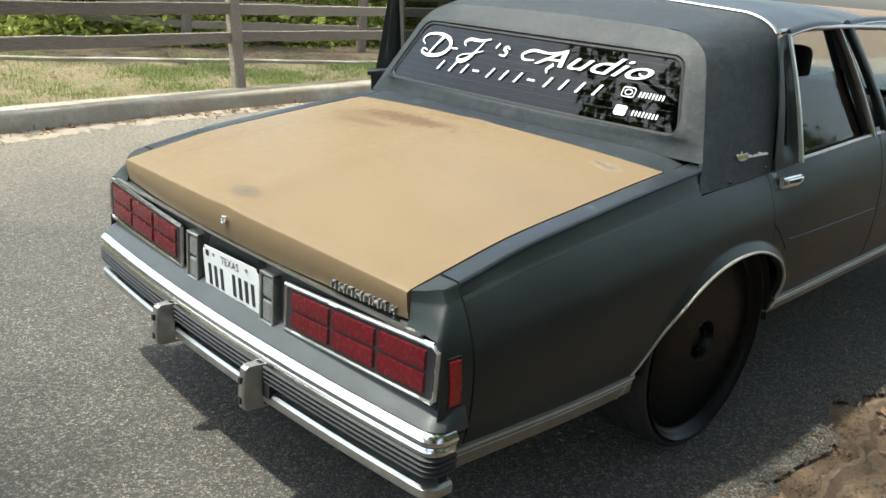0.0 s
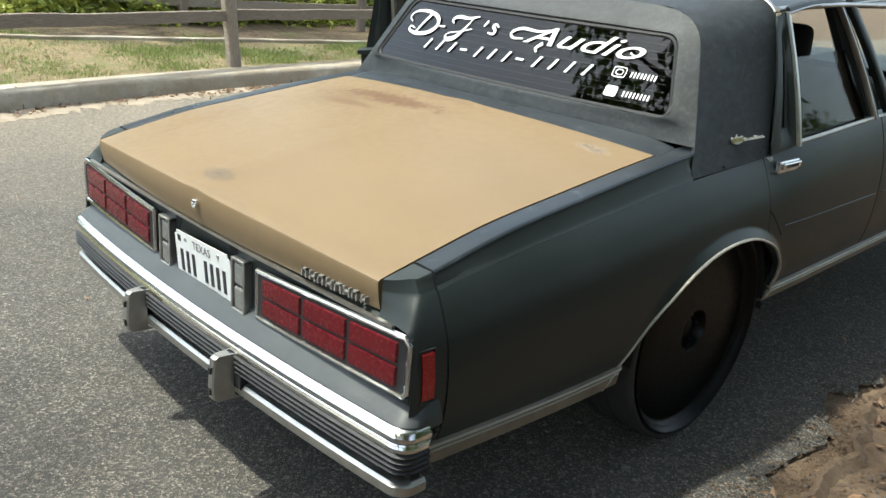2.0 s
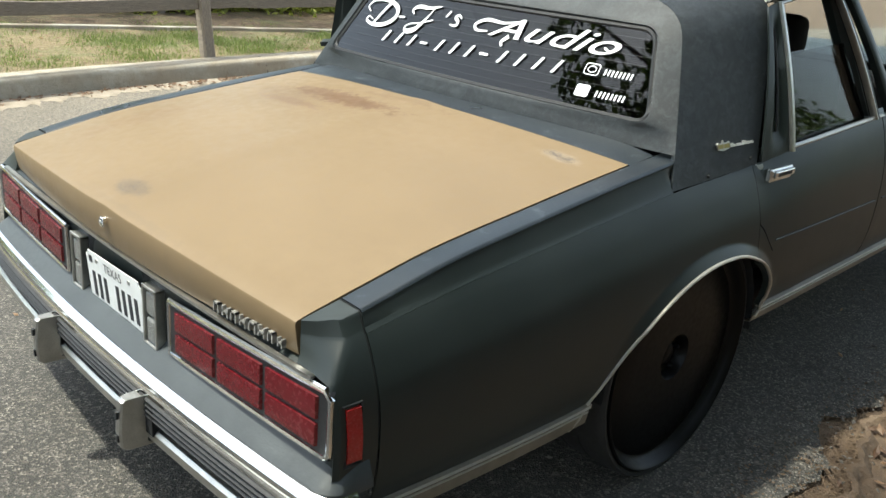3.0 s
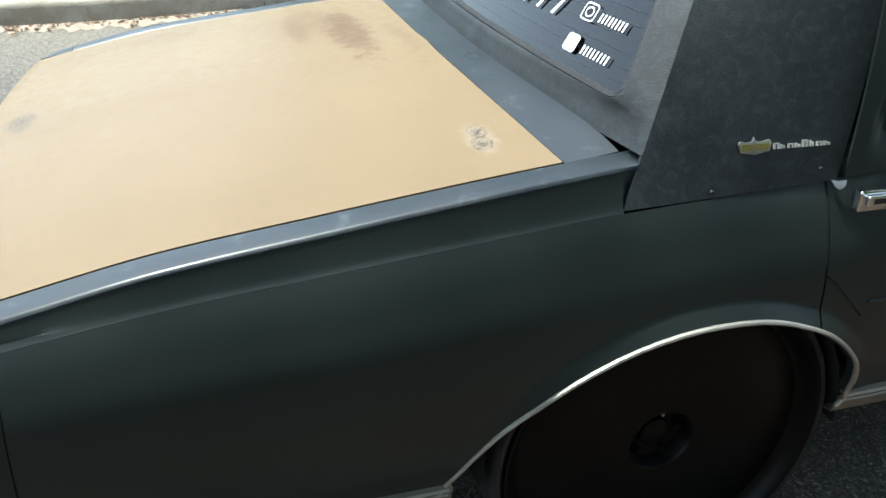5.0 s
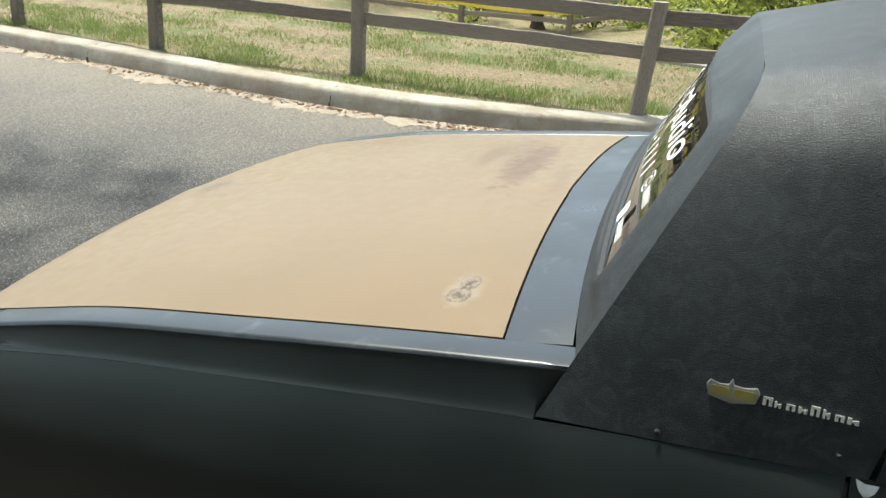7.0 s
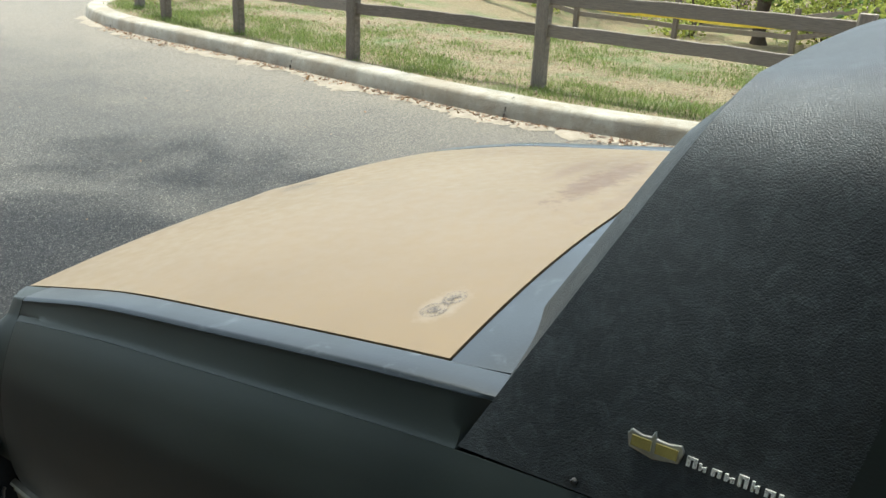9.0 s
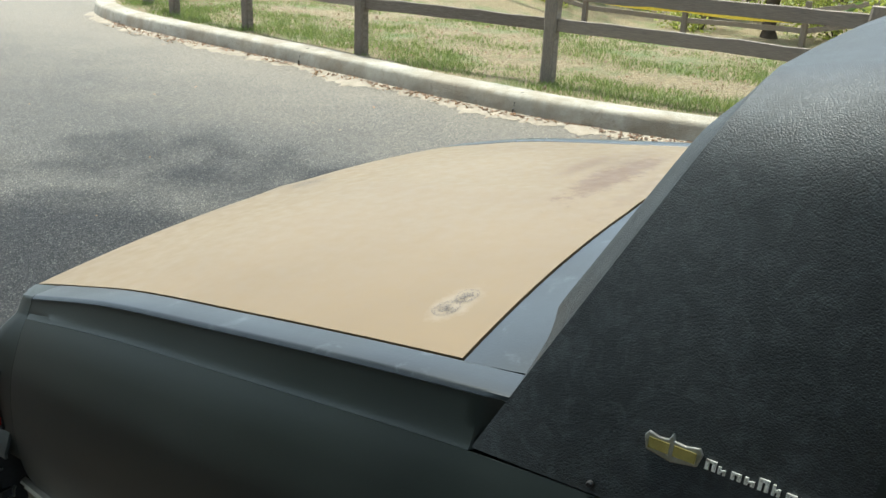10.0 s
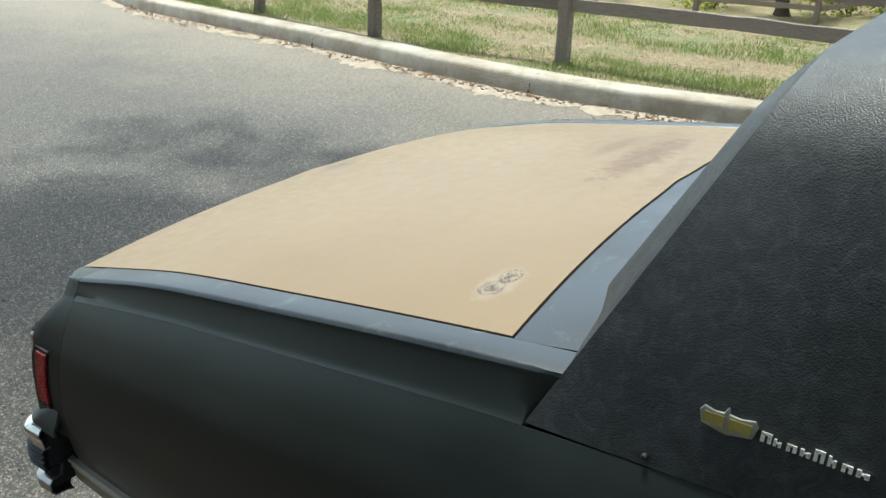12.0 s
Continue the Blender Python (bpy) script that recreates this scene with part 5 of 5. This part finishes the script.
def door(name, sgn, y0, y1, label, m=None, rear=False, glass_drop=None):
    m = m or Matrix()

    def put(nm, bm, mat, parent=None, lab="", **k):
        bm.transform(m)
        return part(nm, bm, mat, parent or car, lab, **k)
    n = max(12, int((y1 - y0) / 0.05))
    yy = sorted(set(steps(y0, y1, n) + ([1.62, 1.64, 1.66, 1.68, 1.70, 1.715, 1.728, 1.736, 1.7415, 1.745] if rear else [])))
    rows = side_rows(yy, door_sill)
    rows = [[(sgn * x, y, z) for x, y, z in r] for r in rows]
    rows = [[(sgn * (SHO_X(r[0][1]) - 0.07), r[0][1], r[0][2] - 0.004), (sgn * (SHO_X(r[0][1]) - 0.012), r[0][1], r[0][2] + 0.004)] + r for r in rows]
    d = solid(put(name, grid(rows), BLACK, None, label), 0.02, -1 if sgn > 0 else 1)
    # inner card
    bm = bmesh.new()
    grid([[(sgn * (SHO_X(y) - 0.075), y, door_sill(y) - 0.01), (sgn * (SHO_X(y) - 0.06), y, 0.72), (sgn * (SHO_X(y) - 0.05), y, 0.5)] for y in steps(y0 + 0.12 if rear else y0, y1, 8)], bm)
    solid(put("door_card", bm, CLOTH, d), 0.01, 0)
    # sill trim
    ya = 1.785 if rear else y0
    put("sill_trim", tube([(sgn * (SHO_X(y) + 0.002), y, door_sill(y) + 0.007) for y in steps(ya, y1, 12)], 0.007, 8), DULL, d, "bright sill trim")
    # body crease and lower moulding
    put("crease", tube([(sgn * (side_x(y, 0.655 + 0.02 * (y - 1.7)) + 0.0005), y, 0.655 + 0.02 * (y - 1.7)) for y in steps(y0 + (0.10 if rear else 0.03), y1 - 0.03, 16)], 0.003, 6), BLACK, d)
    # window frame
    top_z = lambda y: 1.322 + 0.045 * max(0.0, min(1, (y - 1.75) / 0.6)) - 0.12 * max(0.0, y - 2.95) ** 1.5
    if rear:
        foot, head = (0.858, 1.785, 0.905), (0.735, 1.765, 1.318)
        f2, h2 = (0.862, 2.40, 0.952), (0.715, 2.20, 1.350)
    else:
        foot, head = (0.866, 2.53, 0.962), (0.715, 2.29, 1.355)
        f2, h2 = (0.862, 3.52, 0.998), (0.68, 3.02, 1.372)

    def flat(a, b, w, t, mat, nm, lab="", parent=None):
        a, b = Vector((sgn * a[0], *a[1:])), Vector((sgn * b[0], *b[1:]))
        bm = bmesh.new()
        rows = []
        for s in steps(0, 1, 6):
            p = a.lerp(b, s)
            p.x += sgn * 0.010 * math.sin(math.pi * s)
            rows.append([(p.x + sgn * dx * t, p.y + dy * w, p.z) for dx, dy in ((-1, -1), (0.6, -1), (1, -0.6), (1, 0.6), (0.6, 1), (-1, 1))])
        grid(rows, bm, closed=True)
        return put(nm, bm, mat, parent or d, lab)
    if rear:
        flat(foot, head, 0.011, 0.012, DULL, "window_bar", "bright upright window bar")
        # closed corner panel with a slot window
        p00, p10, p01, p11 = Vector((0.845, 1.632, 0.885)), Vector((0.856, 1.775, 0.905)), Vector((0.738, 1.702, 1.300)), Vector((0.738, 1.757, 1.315))
        rows = []
        for v in steps(0, 1, 12):
            row = []
            for u in steps(0, 1, 10):
                p = p00.lerp(p10, u).lerp(p01.lerp(p11, u), v)
                p.x += 0.010 * math.sin(math.pi * v)
                deep = max(0, 1 - (abs(u - 0.60) / 0.24) ** 4) * max(0, 1 - (abs(v - 0.50) / 0.40) ** 6)
                p.x -= 0.014 * min(1, 2 * deep)
                row.append((sgn * p.x, p.y, p.z))
            rows.append(row)
        solid(put("corner_panel", grid(rows), BLACK, d, "black corner panel with a narrow slot", angle=50), 0.006, 0)
        slot = []
        for v in steps(0.16, 0.84, 8):
            p = p00.lerp(p10, 0.6).lerp(p01.lerp(p11, 0.6), v)
            slot.append((sgn * (p.x + 0.010 * math.sin(math.pi * v) - 0.006), p.y, p.z))
        put("slot_seal", tube(slot, 0.004, 6), RUBBER, d)
    flat(f2, h2, 0.012, 0.014, RUBBER if rear else BLACK, "window_post")
    flat((f2[0] + 0.004, f2[1] - 0.014, f2[2]), (h2[0] + 0.004, h2[1] - 0.014, h2[2]), 0.005, 0.012, DULL, "post_trim", "bright post trim")
    if not rear:
        flat(foot, head, 0.030, 0.014, BLACK, "window_bar", "black window post")
    rail_pts = [Vector((sgn * head[0], *head[1:])).lerp(Vector((sgn * h2[0], *h2[1:])), s) for s in steps(0, 1, 8)]
    for i, p in enumerate(rail_pts):
        p.z += 0.012 * math.sin(math.pi * i / 8)
    put("top_rail", tube(rail_pts, 0.014, 8), BLACK, d)
    put("top_trim", tube([p + Vector((sgn * 0.010, 0, -0.006)) for p in rail_pts], 0.0055, 6), DULL, d, "bright window trim")
    if glass_drop is not None:
        a, b = Vector((foot[0] - 0.02, foot[1] + 0.01, foot[2] - 0.02)), Vector((f2[0] - 0.02, f2[1] - 0.02, f2[2] - 0.02))
        c, e = Vector((head[0] - 0.02, head[1] + 0.01, head[2])), Vector((h2[0] - 0.02, h2[1] - 0.02, h2[2]))
        rows = []
        for v in steps(0, 1, 5):
            rows.append([(sgn * p.x, p.y, p.z) for p in (a.lerp(c, v * glass_drop[0]).lerp(b.lerp(e, v * glass_drop[1]), u) for u in steps(0, 1, 6))])
        solid(put("door_glass", grid(rows), SIDEGLASS, d, "dark tinted door glass, half wound down"), 0.004, 0)
    # handle
    hy = y0 + 0.045 if rear else y0 + 0.06
    hz = door_sill(hy + 0.06) - 0.045
    bm = bmesh.new()
    for ya, yb, za, zb, o0, o1 in ((hy, hy + 0.135, hz - 0.020, hz + 0.020, 0.0, 0.014), (hy + 0.008, hy + 0.127, hz - 0.006, hz + 0.016, 0.014, 0.026)):
        xs = side_x(hy + 0.06, hz)
        box(bm, min(sgn * (xs + o0 - 0.004), sgn * (xs + o1)), max(sgn * (xs + o0 - 0.004), sgn * (xs + o1)), ya, yb, za, zb)
    h = bevelled(put("door_handle", bm, CHROME, d, "chrome flap door handle", smooth=False), 0.004)
    bm = bmesh.new()
    box(bm, min(sgn * (xs + 0.0265), sgn * (xs + 0.025)), max(sgn * (xs + 0.0265), sgn * (xs + 0.025)), hy + 0.02, hy + 0.105, hz + 0.0, hz + 0.010)
    put("inset", bm, RUBBER, h, smooth=False)
    return d


door("rear_door", 1, 1.608, 2.462, "black rear door with its window half down", rear=True, glass_drop=(0.66, 0.62))
door("front_door", 1, 2.468, 3.56, "black front door with its window open")
HINGE = Matrix.Translation((-0.93, 2.46, 0)) @ Matrix.Rotation(radians(-51), 4, 'Z') @ Matrix.Translation((0.93, -2.46, 0))
door("rear_door", -1, 1.608, 2.462, "black rear door standing open", HINGE, True, (0.98, 0.98))
door("front_door", -1, 2.468, 3.56, "black front door with its window open")
for sgn in (1, -1):
    # centre pillar inside, gap seams
    part("centre_pillar", tube([(sgn * 0.80, 2.47, 0.5), (sgn * 0.80, 2.44, 0.95), (sgn * 0.68, 2.25, 1.34)], 0.035, 8), BLACK, car)
    part("windshield_post", tube([(sgn * 0.80, 3.62, 0.98), (sgn * 0.66, 3.05, 1.372)], 0.028, 8), BLACK, car)
part("door_seam", tube([(side_x(1.604, z) + 0.0005, 1.604, z) for z in steps(0.87, 0.72, 6)] + [(side_x(1.63, 0.70) + 0.0005, 1.63, 0.70), (side_x(1.70, 0.63) + 0.0005, 1.70, 0.625)], 0.0022, 6), DARK, car)

# a bent tab below the corner panel and screws along the hem of the roof cover
for sgn in (1, -1):
    bm = bmesh.new()
    grid([[(sgn * 0.840, 1.612, 0.880), (sgn * 0.846, 1.622, 0.879), (sgn * 0.850, 1.636, 0.882)], [(sgn * 0.846, 1.614, 0.874), (sgn * 0.852, 1.623, 0.870), (sgn * 0.855, 1.632, 0.874)], [(sgn * 0.848, 1.617, 0.869), (sgn * 0.854, 1.622, 0.866), (sgn * 0.855, 1.627, 0.868)]], bm)
    solid(part("corner_tab", bm, DULL, car, "small bent bright metal tab"), 0.002, 0)
    for y, z, x in ((1.590, 0.900, 0.834), (1.380, 0.872, 0.828)):
        bm = lathe([(0.0, 0.002), (0.003, 0.0015), (0.004, 0.0), (0.004, -0.004)], (sgn * x, y, z), sgn, 10)
        part("hem_screw", bm, RUBBER, car)

# ---- front of the car ----
for sgn in (1, -1):
    rows = side_rows(sorted(set(steps(3.566, 5.22, 26) + [3.905, 3.93, 3.96, 4.66, 4.69, 4.715])))
    rows = [[(sgn * (SHO_X(r[0][1]) - 0.05), r[0][1], r[0][2] + 0.006)] + [(sgn * x, y, z) for x, y, z in r] for r in rows]
    solid(part("front_fender", grid(rows), BLACK, car, "black front fender"), 0.006, 0)
    part("front_arch_moulding", tube([(sgn * (side_x(y, low(y)) + 0.003), y, low(y) + 0.003) for y in steps(3.905, 4.715, 22)], 0.0075, 8), DULL, car)
    bm = bmesh.new()
    for i in range(2):
        box(bm, sgn * (0.52 + 0.17 * i) - 0.075, sgn * (0.52 + 0.17 * i) + 0.075, 5.20, 5.26, 0.74, 0.86)
    bevelled(part("headlamp", bm, CLEARGLASS, car, "clear square headlamps", smooth=False), 0.01)
rows = [[(x, y, z + 0.02 * (1 - (x / 0.82) ** 2)) for x in steps(-0.815, 0.815, 18)] for y, z in ((3.75, 1.0), (4.0, 1.008), (4.5, 1.004), (5.0, 0.985), (5.2, 0.965), (5.24, 0.94))]
solid(part("hood", grid(rows), BLACK, car, "long black hood"), 0.01, -1)
rows = [[(x * k, y - 0.04 * (x / 0.72) ** 2, z) for x in steps(-0.74, 0.74, 14)] for k, y, z in ((1.0, 3.80, 0.99), (0.96, 3.55, 1.12), (0.92, 3.30, 1.27), (0.88, 3.18, 1.372))]
solid(part("windshield", grid(rows), CLEARGLASS, car, "clear windshield"), 0.005)
bm = bmesh.new()
box(bm, -0.82, 0.82, 5.16, 5.22, 0.60, 0.95)
part("grille_panel", bm, RUBBER, car, smooth=False)
bm = bmesh.new()
for i in range(22):
    box(bm, -0.40 + i * 0.037, -0.392 + i * 0.037, 5.215, 5.24, 0.70, 0.90)
box(bm, -0.42, 0.42, 5.215, 5.245, 0.89, 0.91)
box(bm, -0.42, 0.42, 5.215, 5.245, 0.69, 0.71)
part("grille", bm, CHROME, car, "chrome upright-bar grille", smooth=False)
rows = [[(x, 5.34 - 0.05 * (x / 0.9) ** 2 - 0.08 * max(0, (abs(x) / 0.9 - 0.9) / 0.1) ** 2 + dy, z) for x in steps(-0.9, 0.9, 30)] for dy, z in ((-0.06, 0.60), (0, 0.59), (0.01, 0.55), (0.0, 0.50), (-0.05, 0.48))]
solid(part("front_bumper", grid(rows), CHROME, car, "chrome front bumper"), 0.004)

# ---- cabin ----
def cushion(name, x0, x1, y0, y1, z0, z1, lean=0.0, lab=""):
    bm = bmesh.new()
    box(bm, x0, x1, y0, y1, z0, z1, Matrix.Translation((0, (y0 + y1) / 2, z0)) @ Matrix.Rotation(radians(lean), 4, 'X') @ Matrix.Translation((0, -(y0 + y1) / 2, -z0)))
    return bevelled(part(name, bm, CLOTH, car, lab, smooth=True), 0.04, 3)


cushion("rear_seat_back", -0.68, 0.68, 1.56, 1.72, 0.55, 0.98, 12, "dark rear bench backrest")
cushion("rear_seat", -0.68, 0.68, 1.70, 2.15, 0.45, 0.64)
for sgn in (1, -1):
    cushion("front_seat_back", sgn * 0.38 - 0.27, sgn * 0.38 + 0.27, 2.55, 2.70, 0.55, 1.10, 12, "dark front seat backrest")
    cushion("front_seat", sgn * 0.38 - 0.27, sgn * 0.38 + 0.27, 2.68, 3.15, 0.45, 0.66)
    cushion("headrest", sgn * 0.38 - 0.13, sgn * 0.38 + 0.13, 2.48, 2.58, 1.10, 1.25, 8)
cushion("dashboard", -0.74, 0.74, 3.40, 3.72, 0.72, 0.98)
cushion("parcel_shelf", -0.66, 0.66, 1.22, 1.60, 0.86, 0.93)
part("steering_wheel", tube([(-0.38 + 0.19 * math.cos(a), 3.28 + 0.07 * math.sin(a), 0.98 + 0.17 * math.sin(a)) for a in steps(0, 2 * math.pi, 24)], 0.013, 8), RUBBER, car)
bm = bmesh.new()
box(bm, -0.82, 0.82, 1.2, 3.7, 0.44, 0.47)
part("cabin_floor", bm, CLOTH, car, smooth=False)

# ---- wheels ----
R = 0.368
WHEEL_Z = R - 0.030


def wheel(sgn, cy):
    c = (sgn * 0.864, cy, WHEEL_Z)
    w = part("wheel", lathe([(0.318, -0.035), (0.340, -0.014), (0.350, -0.006), (0.358, -0.006), (0.364, -0.014), (0.367, -0.026), (R, -0.040), (R, -0.09), (R - 0.004, -0.094), (R - 0.004, -0.10), (R, -0.104), (R, -0.17), (R - 0.004, -0.174), (R - 0.004, -0.18), (R, -0.184), (R, -0.245), (0.360, -0.262), (0.33, -0.272), (0.29, -0.268)], c, sgn, 72), TYRE, car, "low black tyre on a large black disc wheel")
    # a bright-edged lip, a shallow lip well and a flat face with a sunken hub
    d = part("disc", lathe([(0.340, -0.032), (0.3445, -0.008), (0.343, -0.001), (0.339, 0.0), (0.335, -0.003), (0.326, -0.018), (0.316, -0.034), (0.309, -0.037), (0.304, -0.034), (0.20, -0.030), (0.090, -0.027), (0.070, -0.028), (0.066, -0.034), (0.060, -0.062), (0.052, -0.066), (0.0, -0.066)], c, sgn, 72), DISC, w, "flat black wheel disc with a sunken hub")
    bm = lathe([(0.034, -0.067), (0.032, -0.054), (0.026, -0.050), (0.0, -0.048)], c, sgn, 24)
    part("centre_cap", bm, DISC, d)
    for k in range(5):
        a = 1.45 + k * 2 * math.pi / 5
        bm = lathe([(0.008, -0.067), (0.008, -0.050), (0.005, -0.046), (0.0, -0.046)], (c[0], c[1] + 0.050 * math.cos(a), c[2] + 0.050 * math.sin(a)), sgn, 6)
        part("lug_nut", bm, CHROME if k == 0 else DISC, d)
    part("rim", lathe([(0.33, -0.02), (0.30, -0.06), (0.29, -0.25)], c, sgn, 40), DISC, w)
    return w


for sgn in (1, -1):
    wheel(sgn, 1.372)
    wheel(sgn, 4.31)

# ---- badge on the roof cover ----
def pillar_x(y, z):
    t = (y - 1.228) / 0.40
    best = min((abs(p[2] - z), p) for tt in steps(0, 1, 20) for p in hoop(tt)[:15] if abs(p[1] - y) < 0.03)[1]
    return best[0]


badge_m = Matrix.Translation((0.806, 1.428, 0.940)) @ Matrix.Rotation(radians(-3.5), 4, 'Z') @ Matrix.Rotation(radians(-16), 4, 'Y') @ Matrix.Rotation(radians(1.5), 4, 'X')
bm = bmesh.new()
shape = [(0.0, 0.006), (0.004, 0.012), (0.016, 0.009), (0.026, 0.010), (0.030, 0.018), (0.033, 0.010), (0.045, 0.009), (0.060, 0.012), (0.064, 0.006), (0.060, -0.008), (0.032, -0.013), (0.004, -0.008)]
f = bm.faces.new([bm.verts.new((0.0, y, z)) for y, z in shape])
g = bmesh.ops.extrude_face_region(bm, geom=[f])
bmesh.ops.translate(bm, vec=(0.005, 0, 0), verts=[v for v in g["geom"] if isinstance(v, bmesh.types.BMVert)])
bm.transform(badge_m)
badge = bevelled(part("badge", bm, DULL, car, "small crest badge with a gold field and bright bars", smooth=False), 0.001)
bm = bmesh.new()
for y0, y1 in ((0.006, 0.0285), (0.0335, 0.058)):
    box(bm, 0.004, 0.0062, y0, y1, -0.0055, 0.006)
bm.transform(badge_m)
part("crest_field", bm, GOLD, badge, "gold crest field", smooth=False)
for i, (w, h) in enumerate(((0.010, 0.014), (0.007, 0.010), (0.009, 0.010), (0.009, 0.010), (0.009, 0.016), (0.007, 0.014), (0.009, 0.010), (0.011, 0.010))):
    bm = bmesh.new()
    y0, w, h = 0.068 + i * 0.0136, w * 1.1, h * 0.75
    out = 0.05 * (y0 - 0.068)
    box(bm, out, out + 0.005, y0, y0 + w * 0.35, -0.006, -0.006 + h)
    box(bm, out, out + 0.005, y0, y0 + w, -0.006 + h * (0.35 if i % 2 else 0.75), -0.006 + h * (0.6 if i % 2 else 1.0))
    box(bm, out, out + 0.005, y0 + w * 0.65, y0 + w, -0.006, -0.006 + h * 0.7)
    bm.transform(badge_m)
    part("badge_bar", bm, BRIGHT, badge, smooth=False)

# ---- loose cover: grass, litter, gravel ----
random.seed(11)


def blade_field():
    verts, faces = [], []

    def tuft(x, y, z, n, h):
        for _ in range(n):
            a = random.uniform(0, 6.283)
            bx, by = x + random.gauss(0, 0.05), y + random.gauss(0, 0.05)
            hh = h * random.uniform(0.5, 1.2)
            lx, ly = random.gauss(0, 0.5) * hh, random.gauss(0, 0.5) * hh
            w = 0.004
            i = len(verts)
            verts.extend([(bx - w * math.cos(a), by - w * math.sin(a), z - 0.01), (bx + w * math.cos(a), by + w * math.sin(a), z - 0.01), (bx + lx, by + ly, z + hh)])
            faces.append((i, i + 1, i + 2))
    for _ in range(30000):
        y = random.uniform(-10, 12)
        d = random.random() ** 1.4 * 6.5 + 0.05
        x = KERB(y) - d
        g = noise.noise(Vector((x * 1.1, y * 1.1, 5))) + (0.3 if 0.15 < d < 1.1 else 0)
        if g > random.uniform(-0.32, 0.40):
            tuft(x, y, lawn_z(x, y), random.randint(4, 9), 0.038 if g < 0.35 else 0.065)
    me = bpy.data.meshes.new("grass")
    me.from_pydata(verts, [], faces)
    me.materials.append(GRASS)
    return tagged(new("grass", me), "tufts of green grass scattered over the dry lawn", "grass", kind="stuff")


blade_field()


def scatter(name, count, spot, size, mat, label, category, thick=0.3):
    verts, faces = [], []
    for _ in range(count):
        x, y, z = spot()
        s = size * random.uniform(0.5, 1.4)
        a = random.uniform(0, 6.283)
        q = Euler((random.gauss(0, 0.35), random.gauss(0, 0.35), a)).to_matrix()
        i = len(verts)
        for p in ((-1, 0, 0), (0, -0.55, 0), (1, 0, 0.1), (0, 0.55, 0), (0, 0, thick)):
            v = q @ (Vector(p) * s)
            verts.append((x + v.x, y + v.y, z + v.z + s * 0.1))
        faces.extend([(i, i + 1, i + 4), (i + 1, i + 2, i + 4), (i + 2, i + 3, i + 4), (i + 3, i, i + 4)])
    me = bpy.data.meshes.new(name)
    me.from_pydata(verts, [], faces)
    me.materials.append(mat)
    return tagged(new(name, me), label, category, kind="stuff")


def kerb_foot():
    y = random.uniform(-8.5, 9)
    g = max(0.1, 0.5 + noise.noise(Vector((0, y * 1.5, 9))))
    return (KERB(y) + 0.30 + abs(random.gauss(0, 0.16)) * g, y, 0.012)


scatter("leaf_litter", 2200, kerb_foot, 0.022, LITTER, "brown fallen leaves and twigs along the kerb foot", "leaves", 0.25)
scatter("lawn_litter", 2500, lambda: (lambda y: (lambda x: (x, y, lawn_z(x, y) + 0.006))(KERB(y) - 0.1 - random.random() * 6))(random.uniform(-9.8, 10)), 0.024, LITTER, "dry brown leaves lying on the lawn", "leaves", 0.25)
scatter("gravel", 2600, lambda: (random.gauss(1.12, 0.28), random.uniform(-1.5, 5), -0.026), 0.009, plain("gravel_stone", (0.12, 0.105, 0.09), 0.85, 0, 0.5, 40), "loose gravel and crumbs along the asphalt edge", "gravel", 0.6)
scatter("dirt_crumbs", 9000, lambda: (lambda y: (1.25 + random.gauss(0.0, 0.11), y, -0.027))(random.uniform(-1, 4)), 0.006, DIRT, "crumbs of reddish dirt spilled on the asphalt", "dirt", 0.5)
scatter("shoulder_leaves", 500, lambda: (random.uniform(1.15, 2.6), random.uniform(-1, 5), -0.008), 0.02, LITTER, "scattered brown leaves on the dirt shoulder", "leaves", 0.25)
scatter("road_leaves", 60, lambda: (lambda x: (x, random.uniform(-5, 4), road_z(x) + 0.003))(random.uniform(-4, 1.1)), 0.013, LITTER, "a few stray leaves on the asphalt", "leaves", 0.25)
